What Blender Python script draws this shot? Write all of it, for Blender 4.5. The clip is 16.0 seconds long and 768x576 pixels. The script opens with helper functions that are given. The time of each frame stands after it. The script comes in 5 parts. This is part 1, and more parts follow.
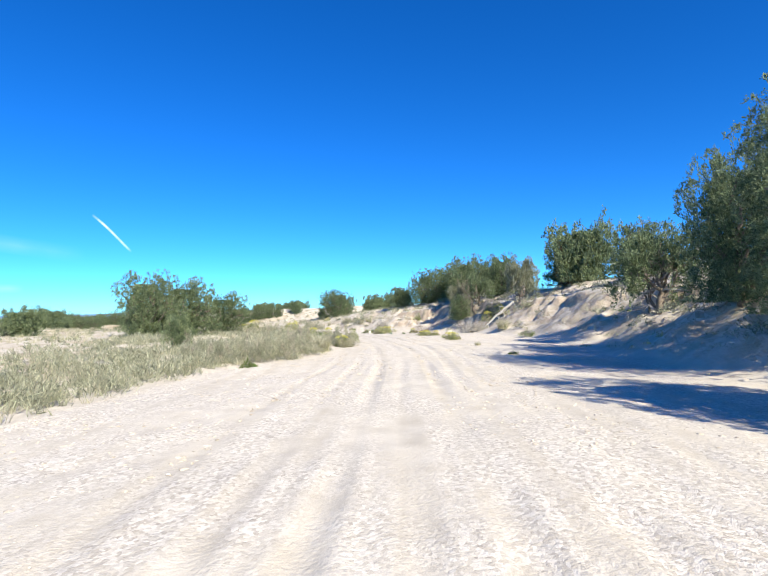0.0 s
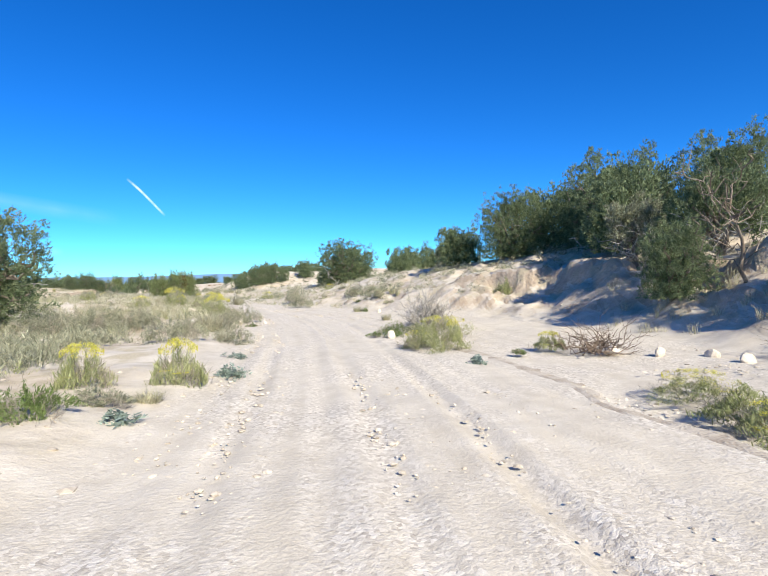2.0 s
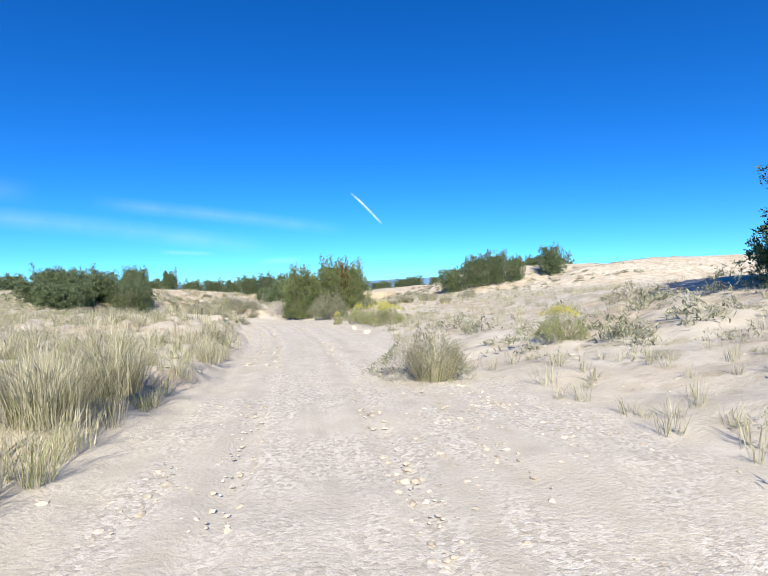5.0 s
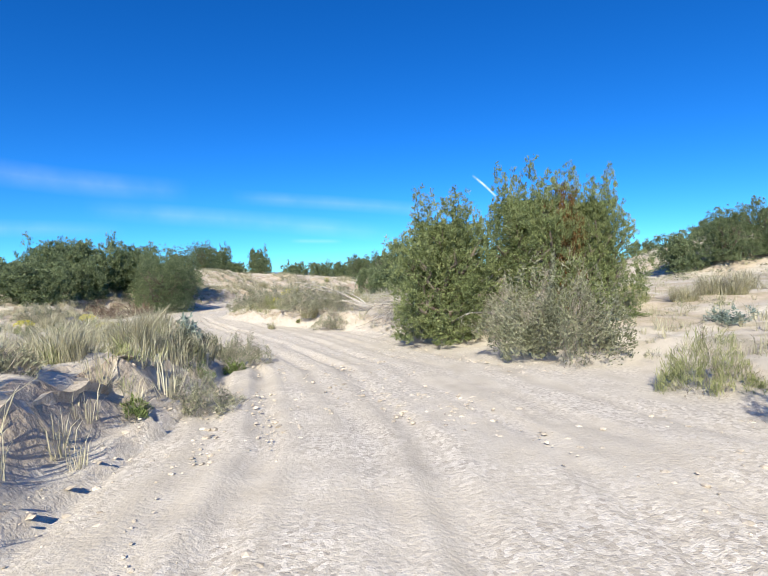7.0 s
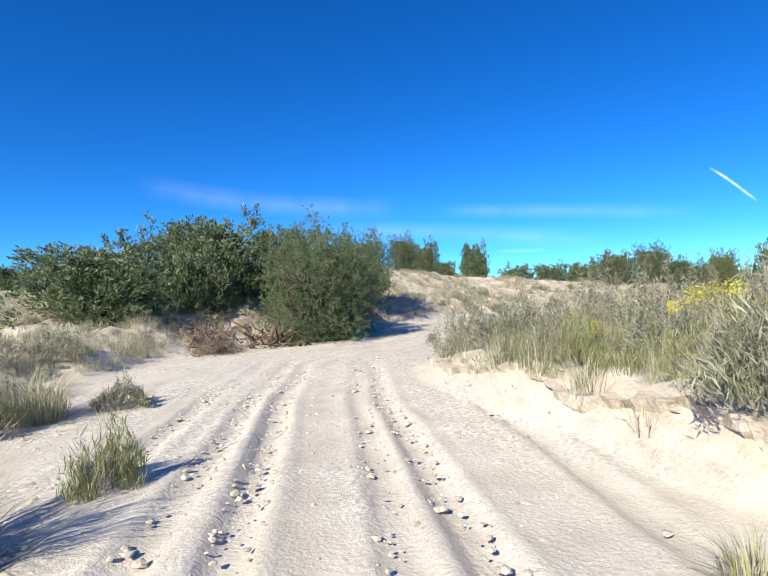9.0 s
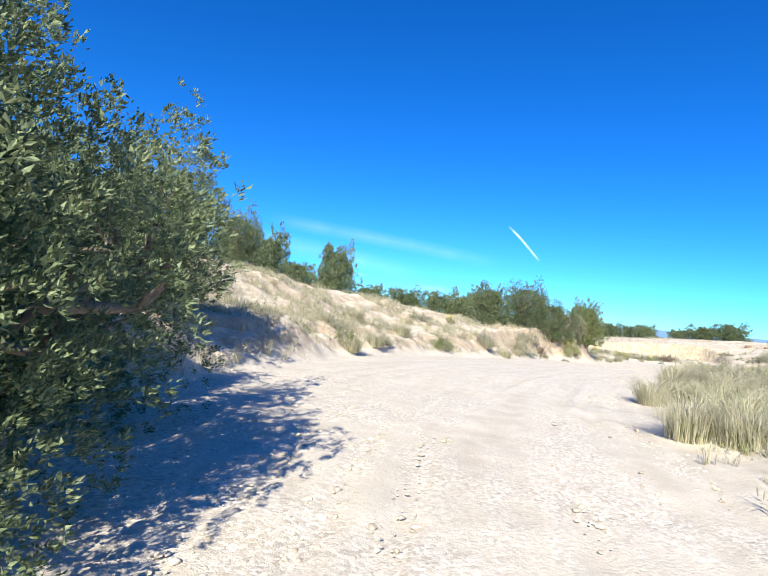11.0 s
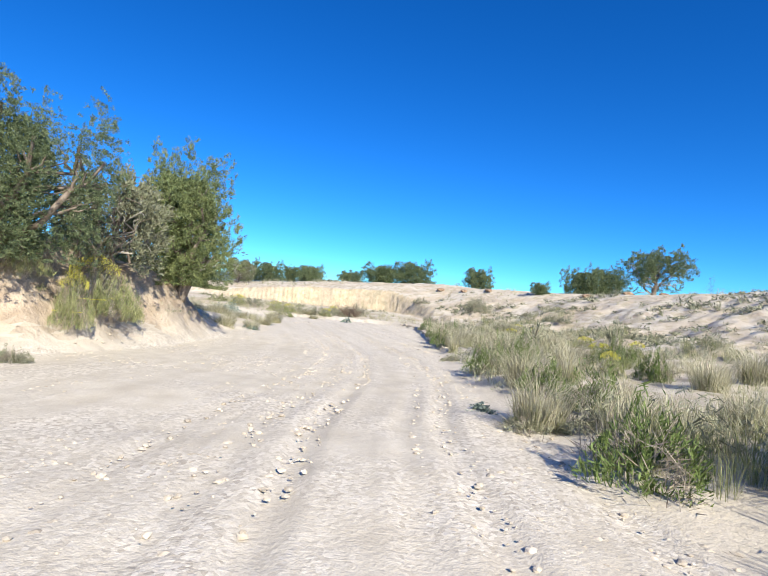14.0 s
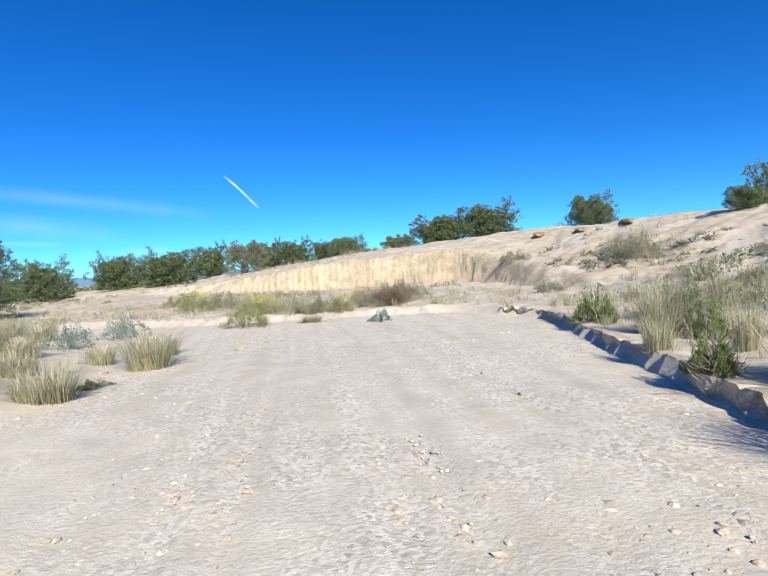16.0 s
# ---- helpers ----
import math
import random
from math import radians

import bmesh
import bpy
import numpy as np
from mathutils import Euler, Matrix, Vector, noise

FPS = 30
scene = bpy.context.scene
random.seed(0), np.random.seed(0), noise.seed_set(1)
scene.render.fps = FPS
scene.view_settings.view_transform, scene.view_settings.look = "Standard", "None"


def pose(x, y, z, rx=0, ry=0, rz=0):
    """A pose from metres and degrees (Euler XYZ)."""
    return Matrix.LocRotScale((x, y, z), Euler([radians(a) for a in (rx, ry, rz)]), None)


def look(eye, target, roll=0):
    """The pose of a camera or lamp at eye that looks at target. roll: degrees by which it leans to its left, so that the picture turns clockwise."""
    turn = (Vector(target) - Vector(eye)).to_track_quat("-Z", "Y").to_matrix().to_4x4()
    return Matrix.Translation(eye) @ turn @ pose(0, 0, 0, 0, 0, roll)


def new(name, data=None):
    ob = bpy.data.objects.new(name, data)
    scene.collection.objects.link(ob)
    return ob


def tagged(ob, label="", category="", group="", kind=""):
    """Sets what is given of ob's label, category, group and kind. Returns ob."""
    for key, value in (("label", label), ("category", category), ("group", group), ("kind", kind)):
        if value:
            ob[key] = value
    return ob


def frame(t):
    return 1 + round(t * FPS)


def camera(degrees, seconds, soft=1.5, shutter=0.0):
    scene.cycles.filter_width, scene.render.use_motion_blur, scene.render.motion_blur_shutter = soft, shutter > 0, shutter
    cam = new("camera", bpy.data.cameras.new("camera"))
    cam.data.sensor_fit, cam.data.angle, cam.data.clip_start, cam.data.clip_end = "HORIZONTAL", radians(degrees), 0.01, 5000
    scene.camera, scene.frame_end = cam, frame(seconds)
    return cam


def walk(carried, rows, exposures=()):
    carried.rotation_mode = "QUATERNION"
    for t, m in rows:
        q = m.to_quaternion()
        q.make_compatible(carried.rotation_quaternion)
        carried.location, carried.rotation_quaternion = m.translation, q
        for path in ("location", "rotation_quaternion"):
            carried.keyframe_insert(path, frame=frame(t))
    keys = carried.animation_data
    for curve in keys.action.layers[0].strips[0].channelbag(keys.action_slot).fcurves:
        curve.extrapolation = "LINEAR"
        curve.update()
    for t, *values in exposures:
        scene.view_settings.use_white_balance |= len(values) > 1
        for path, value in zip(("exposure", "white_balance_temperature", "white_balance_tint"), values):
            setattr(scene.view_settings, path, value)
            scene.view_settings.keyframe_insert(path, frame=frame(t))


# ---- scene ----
EXPOSURES = [(0.0, 0.86), (0.5, 0.78), (1.0, 0.74), (2.0, 0.70), (3.0, 0.66), (4.0, 0.6), (6.5, 0.58), (7.0, 0.56), (8.0, 0.6), (8.5, 0.6), (10.8, 0.92), (11.0, 0.92), (11.5, 0.82), (12.0, 0.68), (12.5, 0.64), (13.0, 0.66), (13.5, 0.69), (14.5, 0.6), (15.0, 0.52), (16.0, 0.48)]
cam = camera(74.0, 16.0, soft=1.1)
# seconds, place, turn
PATH = [
    (0.00, 48.51, 45.31, 2.69, 92.85, 1.47, -26.47),
    (0.50, 52.74, 52.92, 2.62, 93.03, 0.13, -27.19),
    (1.00, 56.85, 60.73, 2.55, 92.00, -0.51, -27.53),
    (1.50, 60.23, 67.76, 2.64, 90.24, -1.12, -26.88),
    (2.00, 62.36, 74.59, 2.61, 89.02, 0.94, -23.05),
    (2.50, 64.39, 81.82, 2.52, 89.62, 2.51, -18.76),
    (3.00, 66.10, 88.89, 2.40, 89.46, 3.99, -15.18),
    (3.50, 67.14, 95.41, 2.33, 89.24, 2.32, -10.22),
    (4.00, 67.82, 101.87, 2.28, 89.74, 3.04, -5.50),
    (4.20, 67.97, 104.59, 2.29, 90.35, 2.71, -3.40),
    (4.90, 67.88, 114.71, 2.15, 90.02, 1.68, -0.25),
    (5.60, 66.51, 125.34, 1.91, 88.84, -0.18, 2.84),
    (6.30, 64.63, 133.01, 1.70, 88.95, -1.50, 5.29),
    (6.50, 64.24, 135.54, 1.72, 88.93, 0.10, 7.81),
    (7.00, 63.04, 141.38, 1.70, 88.59, 2.10, 13.73),
    (7.50, 61.44, 146.33, 1.68, 89.07, 3.40, 18.86),
    (8.00, 59.13, 150.65, 1.51, 89.14, 4.50, 28.30),
    (8.50, 56.37, 154.22, 1.34, 91.08, 3.30, 33.99),
    (8.70, 55.28, 155.53, 1.30, 90.60, 3.00, 36.38),
    (9.40, 51.60, 159.25, 1.29, 90.95, 0.60, 35.00),
    (10.10, 48.20, 162.75, 1.35, 91.75, -3.10, 28.00),
    (10.80, 45.58, 165.96, 1.40, 92.75, -4.95, 20.45),
    (11.00, 45.28, 168.42, 1.41, 92.75, -5.45, 16.28),
    (11.50, 45.02, 174.95, 1.39, 92.69, -6.59, 6.93),
    (12.00, 45.38, 180.77, 1.34, 93.12, -7.65, -3.24),
    (12.50, 46.20, 186.54, 1.25, 92.76, -7.12, -10.39),
    (13.00, 47.35, 192.62, 1.10, 92.97, -6.15, -12.55),
    (13.50, 48.96, 199.15, 0.84, 92.92, -4.99, -13.97),
    (14.00, 51.15, 205.34, 0.43, 90.76, -5.30, -19.96),
    (14.50, 53.24, 211.05, 0.43, 89.75, -5.06, -22.79),
    (15.00, 55.26, 215.57, 0.19, 88.38, -3.07, -23.96),
    (15.50, 56.71, 220.04, 0.07, 87.54, 1.03, -19.27),
    (16.00, 57.54, 223.96, -0.08, 87.79, 3.42, -13.23),
]
walk(cam, [(t, pose(*p)) for t, *p in PATH], EXPOSURES)

# ---- light ----
SUN_AZ, SUN_EL = radians(176), radians(34.5)   # clockwise from +y
world = bpy.data.worlds.new("sky")
scene.world = world
world.use_nodes = True
wn, wl = world.node_tree.nodes, world.node_tree.links
sky = wn.new("ShaderNodeTexSky")
sky.sky_type, sky.sun_disc = "NISHITA", False
sky.sun_elevation, sky.sun_rotation = SUN_EL, SUN_AZ
sky.altitude, sky.air_density, sky.dust_density, sky.ozone_density = 2600, 1.0, 0.0, 3.0
deeper = wn.new("ShaderNodeHueSaturation")
deeper.inputs["Saturation"].default_value, deeper.inputs["Value"].default_value = 1.32, 1.0
wl.new(sky.outputs[0], deeper.inputs["Color"])
tint = wn.new("ShaderNodeMix")
tint.data_type, tint.blend_type, tint.inputs["Factor"].default_value = "RGBA", "MULTIPLY", 1.0
tint.inputs[7].default_value = (0.36, 0.90, 1.30, 1)
wl.new(deeper.outputs[0], tint.inputs[6])
wl.new(tint.outputs[2], wn["Background"].inputs["Color"])
wn["Background"].inputs["Strength"].default_value = 0.092
sun = new("sun", bpy.data.lights.new("sun", "SUN"))
sun.data.energy, sun.data.angle, sun.data.color = 5.0, radians(0.53), (1.0, 0.93, 0.79)
sun.matrix_world = look((math.sin(SUN_AZ) * math.cos(SUN_EL) * 300 + 55, math.cos(SUN_AZ) * math.cos(SUN_EL) * 300 + 140, math.sin(SUN_EL) * 300), (55, 140, 0))

# ---- materials ----
def material(name, colours, size=1.0, fine=8.0, bump=0.0, rough=0.9, random=0.0, translucent=0.0, spec=0.2):
    """A rough natural surface: colours blended by coarse and fine noise in metres, with relief, and a shift from piece to piece."""
    m = bpy.data.materials.new(name)
    m.use_nodes = True
    n, l = m.node_tree.nodes, m.node_tree.links
    bsdf = n["Principled BSDF"]
    bsdf.inputs["Roughness"].default_value = rough
    bsdf.inputs["Specular IOR Level"].default_value = spec
    geo = n.new("ShaderNodeNewGeometry")
    coarse, grain = n.new("ShaderNodeTexNoise"), n.new("ShaderNodeTexNoise")
    for tex, scale, depth in ((coarse, 1 / size, 3), (grain, fine / size, 4)):
        tex.inputs["Scale"].default_value, tex.inputs["Detail"].default_value = scale, depth
        l.new(geo.outputs["Position"], tex.inputs["Vector"])
    mix = n.new("ShaderNodeMath")
    mix.operation = "MULTIPLY_ADD"
    l.new(grain.outputs["Fac"], mix.inputs[0])
    mix.inputs[1].default_value = 0.6
    half = n.new("ShaderNodeMath")
    half.operation = "MULTIPLY_ADD"
    l.new(coarse.outputs["Fac"], half.inputs[0])
    half.inputs[1].default_value, half.inputs[2].default_value = 0.9, -0.25
    l.new(half.outputs[0], mix.inputs[2])
    ramp = n.new("ShaderNodeValToRGB")
    ramp.color_ramp.elements[0].position, ramp.color_ramp.elements[1].position = 0.25, 0.8
    while len(ramp.color_ramp.elements) < len(colours):
        ramp.color_ramp.elements.new(0.5)
    for i, (e, c) in enumerate(zip(ramp.color_ramp.elements, colours)):
        e.position, e.color = 0.25 + 0.55 * i / (len(colours) - 1), (*c, 1)
    l.new(mix.outputs[0], ramp.inputs[0])
    out = ramp.outputs[0]
    if random:
        hsv = n.new("ShaderNodeHueSaturation")
        add = n.new("ShaderNodeMath")
        add.operation = "MULTIPLY_ADD"
        l.new(geo.outputs["Random Per Island"], add.inputs[0])
        add.inputs[1].default_value, add.inputs[2].default_value = 2 * random, 1 - random
        l.new(add.outputs[0], hsv.inputs["Value"])
        l.new(out, hsv.inputs["Color"])
        out = hsv.outputs[0]
    l.new(out, bsdf.inputs["Base Color"])
    if bump:
        b = n.new("ShaderNodeBump")
        b.inputs["Strength"].default_value, b.inputs["Distance"].default_value = 1.0, bump
        l.new(mix.outputs[0], b.inputs["Height"])
        l.new(b.outputs[0], bsdf.inputs["Normal"])
    if translucent:
        t, s = n.new("ShaderNodeBsdfTranslucent"), n.new("ShaderNodeMixShader")
        s.inputs[0].default_value = translucent
        l.new(out, t.inputs["Color"])
        l.new(bsdf.outputs[0], s.inputs[1])
        l.new(t.outputs[0], s.inputs[2])
        l.new(s.outputs[0], n["Material Output"].inputs["Surface"])
    return m


JUNIPER = material("juniper_leaf", [(.082, .114, .056), (.18, .228, .115), (.335, .38, .215)], .35, 5, 0, .7, .45, .32)
JUNIPER_BRIGHT = material("bright_juniper_leaf", [(.11, .142, .058), (.235, .28, .118), (.40, .435, .21)], .35, 5, 0, .7, .45, .32)
JUNIPER_DRY = material("juniper_dry_leaf", [(.10, .06, .025), (.18, .10, .04), (.20, .14, .06)], .5, 6, 0, .8, .3, .15)
JUNIPER_PALE = material("grey_green_leaf", [(.13, .145, .085), (.25, .26, .165), (.42, .42, .30)], .3, 6, 0, .8, .4, .2)
BARK = material("bark", [(.10, .075, .055), (.22, .18, .14), (.34, .30, .25)], .3, 8, .01, .9)
DEADWOOD = material("bleached_wood", [(.27, .245, .21), (.41, .385, .34), (.54, .515, .465)], .2, 9, .004, .85, .2)
ROOT = material("root_wood", [(.10, .07, .05), (.20, .15, .11), (.33, .27, .21)], .2, 9, .004, .9, .25)
SAGE = material("sage_leaf", [(.17, .18, .115), (.30, .305, .205), (.47, .465, .34)], .5, 6, 0, .85, .4, .15)
SAGE_BLUE = material("blue_sage_leaf", [(.16, .21, .17), (.26, .32, .27), (.36, .42, .36)], .4, 7, 0, .85, .25, .15)
GREEN = material("green_herb_leaf", [(.09, .13, .04), (.16, .22, .07), (.25, .31, .12)], .4, 7, 0, .8, .3, .2)
RABBIT = material("rabbitbrush_stem", [(.16, .185, .075), (.29, .31, .14), (.45, .455, .24)], .5, 6, 0, .85, .35, .2)
FLOWER = material("yellow_flower", [(.46, .43, .06), (.60, .56, .11), (.72, .68, .24)], .2, 7, 0, .8, .25, .25)
STRAW = material("dry_grass", [(.31, .29, .19), (.47, .445, .305), (.65, .62, .46)], .9, 6, 0, .85, .3, .25)
TWIG = material("dry_twig", [(.20, .17, .13), (.33, .29, .23), (.46, .42, .35)], .3, 7, 0, .9, .3)
STONE = material("pale_stone", [(.40, .345, .265), (.54, .475, .38), (.68, .615, .51)], .15, 6, .003, .85, .25)
# ---- the lie of the land ----
# bed level along the wash, by y
BED_Y = [0, 45, 60, 75, 90, 105, 120, 134, 146, 156, 161, 165.9, 174.9, 186.9, 198.9, 210.9, 223.9, 240.9, 290.9]
BED_Z = [1.1, 1.09, 0.96, 1.02, 0.86, 0.68, 0.45, 0.20, 0.07, -0.28, -0.30, -0.22, -0.22, -0.36, -0.74, -1.15, -1.66, -1.75, -1.75]
# the middle of the driven track, by y
TRACK_Y = [0, 30, 45.3, 52.9, 60.7, 67.8, 74.6, 81.8, 88.9, 95.4, 101.9, 112, 120, 127.8, 134.5, 141.4, 146.3, 150.7, 154.2, 155.5, 159.3, 162.8, 166.0, 174.9, 180.8, 186.5, 192.6, 199.1, 205.3, 211.1, 215.6, 220.0, 224.0, 235.9, 250.9, 290.9]
TRACK_X = [30, 40.6, 48.5, 52.7, 56.9, 60.2, 62.4, 64.4, 66.1, 67.1, 67.8, 68.1, 67.3, 66.1, 64.8, 63.0, 61.4, 59.1, 56.4, 55.3, 51.6, 48.2, 45.6, 45.0, 45.4, 46.2, 47.4, 49.0, 51.2, 53.2, 55.3, 56.7, 57.5, 58.5, 58.5, 58.5]
# the left edge of the bed: x, y; and its bank by y: first rise and its width, second rise and its width, roughness
LEFT_EDGE = [(26, 20), (40, 44), (47.2, 56.2), (50.1, 61.5), (53, 64.2), (55.5, 66), (57.9, 69.5), (60, 73), (61.2, 77), (62.3, 81), (63.6, 86), (64.3, 91), (64.9, 95.7), (65.6, 99), (65.8, 104), (65.9, 110), (65.6, 116), (64.6, 126), (63, 134), (61.2, 139.5), (60.2, 143.2), (59.0, 147), (57.5, 150.3), (55.7, 153.2), (53.8, 155.6), (51, 157), (47.5, 158.6), (43.5, 161), (40.5, 165), (39.6, 166.9), (39.2, 171.9), (39.2, 177.9), (38.7, 184.9), (39.0, 190.9), (40.1, 195.4), (42.3, 200.4), (43.7, 205.9), (44.9, 210.9), (46.7, 214.9), (48.8, 217.9), (50.2, 220.4), (51.3, 223.4), (52.7, 227.4), (54.5, 230.9), (54.7, 234.4), (53.4, 238.4), (50.3, 242.0), (38.5, 246.0), (11.5, 250.9)]
LEFT_BANK = [(20, 0.3, 3, 0.3, 12, 0.1), (91, 0.15, 1.5, 0.3, 12, 0.1), (139.5, 0.6, 0.9, 0.2, 12, 0.6), (155, 0.5, 0.7, 0.2, 12, 0.5), (157, 0.2, 2, 0.5, 10, 0.2), (161, 0.3, 2.5, 0.6, 7, 0.3), (165, 0.7, 1.6, 0.6, 8, 0.5), (170, 1.1, 2, 0.9, 8, 0.5), (176, 1.3, 2.1, 1.8, 8, 0.55), (184.9, 1.1, 1.6, 3.2, 9, 0.55), (195.4, 1.0, 1.4, 1.9, 7, 0.5), (207, 1.4, 1.7, 1.6, 7, 0.4), (214, 2.5, 1.6, 0.6, 9, 0.5), (219, 2.5, 1.5, 0.6, 9, 0.5), (223.4, 2.1, 1.1, 0.4, 9, 0.4), (227.4, 0.8, 2, 0.3, 10, 0.2), (230.9, 0.3, 2, 0.4, 10, 0.12), (250.9, 0.2, 2, 0.3, 10, 0.1)]
# the right edge of the bed and its bank
RIGHT_EDGE = [(48, 20), (57, 44), (61.5, 54.5), (64.5, 59.3), (67.5, 64), (69.5, 68), (71.2, 72.5), (72.8, 79), (74.2, 84), (75.6, 90), (75.5, 94.5), (74.6, 98), (73.6, 102), (73, 107), (72.2, 111), (71.5, 115), (70.5, 122), (68.8, 130), (67.2, 137), (66.8, 142), (66.4, 146.5), (65.2, 150.5), (62.8, 153.2), (60, 156.8), (57.2, 159.4), (54.2, 161.1), (52.0, 162.7), (50.0, 163.9), (48.3, 165.2), (47.7, 166.8), (47.6, 169.2), (47.5, 173.9), (47.2, 177.9), (48.2, 182.9), (49.2, 187.9), (50.5, 192.9), (52, 198.4), (53.5, 203.9), (54.9, 209.9), (56.6, 214.7), (58.5, 219.5), (60.5, 223.4), (62, 227.9), (63.3, 231.6), (65.1, 236.9), (64.1, 240.9), (60.5, 242.1), (55.5, 243.4), (48.5, 246.9), (37.5, 252.9), (11.5, 258.9)]
RIGHT_BANK = [(20, 2, 4, 2, 9, 0.4), (59.3, 2.5, 5.4, 2.1, 8, 0.45), (72.5, 2.4, 4.4, 1.5, 7, 0.5), (80, 2.4, 4.2, 1.3, 8, 0.6), (87, 2.4, 4.0, 1.3, 8, 0.65), (95, 2.2, 3.5, 1.4, 8, 0.6), (102, 1.6, 3, 1.3, 6, 0.3), (109, 1.2, 3.2, 1.5, 6, 0.25), (115, 0.9, 3.2, 1.5, 6, 0.2), (122, 0.5, 3, 1.4, 8, 0.15), (130, 0.4, 3, 1.5, 10, 0.12), (142, 0.2, 2.5, 1.3, 12, 0.1), (156.8, 0.55, 1, 0.7, 9, 0.25), (160.6, 0.65, 0.5, 0.3, 10, 0.3), (168.9, 0.2, 1.5, 0.2, 10, 0.1), (219, 0.2, 1.2, 0.15, 10, 0.1), (224, 0.22, 0.07, 0.1, 10, 0.12), (238, 0.22, 0.07, 0.1, 10, 0.12), (258.9, 0.15, 1.5, 0.1, 10, 0.1)]
# the foot of the pale hill behind the last bend, and its slope
HILL_EDGE = [(121.5, 166.9), (91.5, 174.9), (75.5, 184.9), (69, 195.9), (67.5, 207.9), (67.8, 220.9), (68.5, 231.9), (69.5, 241.9), (70.8, 250.9), (70, 254.9), (67.5, 257.9), (63.5, 260.9), (58.5, 263.4), (52.5, 266.9), (44.5, 271.9), (31.5, 280.9), (1.5, 290.9)]
HILL_BANK = [(166.9, 0, 1, 3.5, 20, 0.2), (174.9, 0, 1, 4.4, 16, 0.25), (184.9, 0.1, 1, 4.8, 15, 0.3), (207.9, 0.3, 2, 4.6, 15, 0.3), (220.9, 0.3, 2, 3.8, 15, 0.3), (231.9, 0.3, 2, 3.0, 14, 0.3), (241.9, 0.4, 1.5, 2.3, 12, 0.2), (250.9, 1.3, 0.6, 2.2, 9, 0.1), (254.9, 2.1, 0.35, 1.7, 9, 0.13), (260.9, 2.0, 0.35, 1.1, 10, 0.13), (263.4, 1.5, 0.5, 0.9, 10, 0.16), (266.9, 0.7, 1, 0.9, 10, 0.25), (271.9, 0.3, 2, 0.6, 12, 0.2), (280.9, 0.2, 3, 0.3, 14, 0.15), (290.9, 0.1, 3, 0.2, 14, 0.1)]


def fine_line(edge, bank, step):
    """The line through the edge at even steps, with its bank's values carried along."""
    a, b = np.array(edge, float), np.array(bank, float)
    a = np.c_[a, np.stack([np.interp(a[:, 1], b[:, 0], b[:, j]) for j in range(1, 6)], 1)]
    s = np.r_[0, np.cumsum(np.hypot(*np.diff(a[:, :2], axis=0).T))]
    u = np.arange(0, s[-1], step)
    out = np.stack([np.interp(u, s, a[:, j]) for j in range(a.shape[1])], 1)
    k = np.array([1, 2, 3, 2, 1.]) / 9
    for j in range(a.shape[1]):
        out[2:-2, j] = np.convolve(out[:, j], k, "valid")
    return out


def outside(line, side, x, y):
    """Distance beyond a line (negative on its inner side) and the line's values there. side: 1 right, -1 left of the way."""
    d, near = np.empty(len(x)), np.empty(len(x), int)
    for i in range(0, len(x), 20000):
        dx, dy = x[i:i + 20000, None] - line[None, :, 0], y[i:i + 20000, None] - line[None, :, 1]
        q = dx * dx + dy * dy
        n = q.argmin(1)
        near[i:i + 20000], d[i:i + 20000] = n, np.sqrt(q[np.arange(len(n)), n])
    t = np.gradient(line[:, :2], axis=0)[near]
    cross = t[:, 1] * (x - line[near, 0]) - t[:, 0] * (y - line[near, 1])
    # far from the line its values are those of a longer stretch
    far = np.stack([np.convolve(np.pad(line[:, j], 40, "edge"), np.full(81, 1 / 81), "valid") for j in range(line.shape[1])], 1)
    w = ease((d - 3) / 14)[:, None]
    values = line[near] * (1 - w) + far[near] * w
    return np.where(cross * side > 0, d, -d), np.c_[values, near * .5]


def ease(u):
    u = np.clip(u, 0, 1)
    return u * u * (3 - 2 * u)


def lattice(seed):
    r = np.random.RandomState(seed)
    return r.rand(256, 256)


LAT = [lattice(n) for n in range(6)]


def bumps(x, y, size, seed=0):
    """Smooth noise from -1 to 1 with features of that size."""
    g = LAT[seed % 6]
    u, v = x / size + 37.7 * seed, y / size + 11.3 * seed
    i, j = np.floor(u).astype(int), np.floor(v).astype(int)
    f, h = u - i, v - j
    f, h = f * f * (3 - 2 * f), h * h * (3 - 2 * h)
    a, b, c, d = g[i % 256, j % 256], g[(i + 1) % 256, j % 256], g[i % 256, (j + 1) % 256], g[(i + 1) % 256, (j + 1) % 256]
    return 2 * (a * (1 - f) * (1 - h) + b * f * (1 - h) + c * (1 - f) * h + d * f * h) - 1


LINE_L, LINE_R, LINE_H = fine_line(LEFT_EDGE, LEFT_BANK, .5), fine_line(RIGHT_EDGE, RIGHT_BANK, .5), fine_line(HILL_EDGE, HILL_BANK, .5)


def track_x(y):
    return np.interp(y, TRACK_Y, TRACK_X)


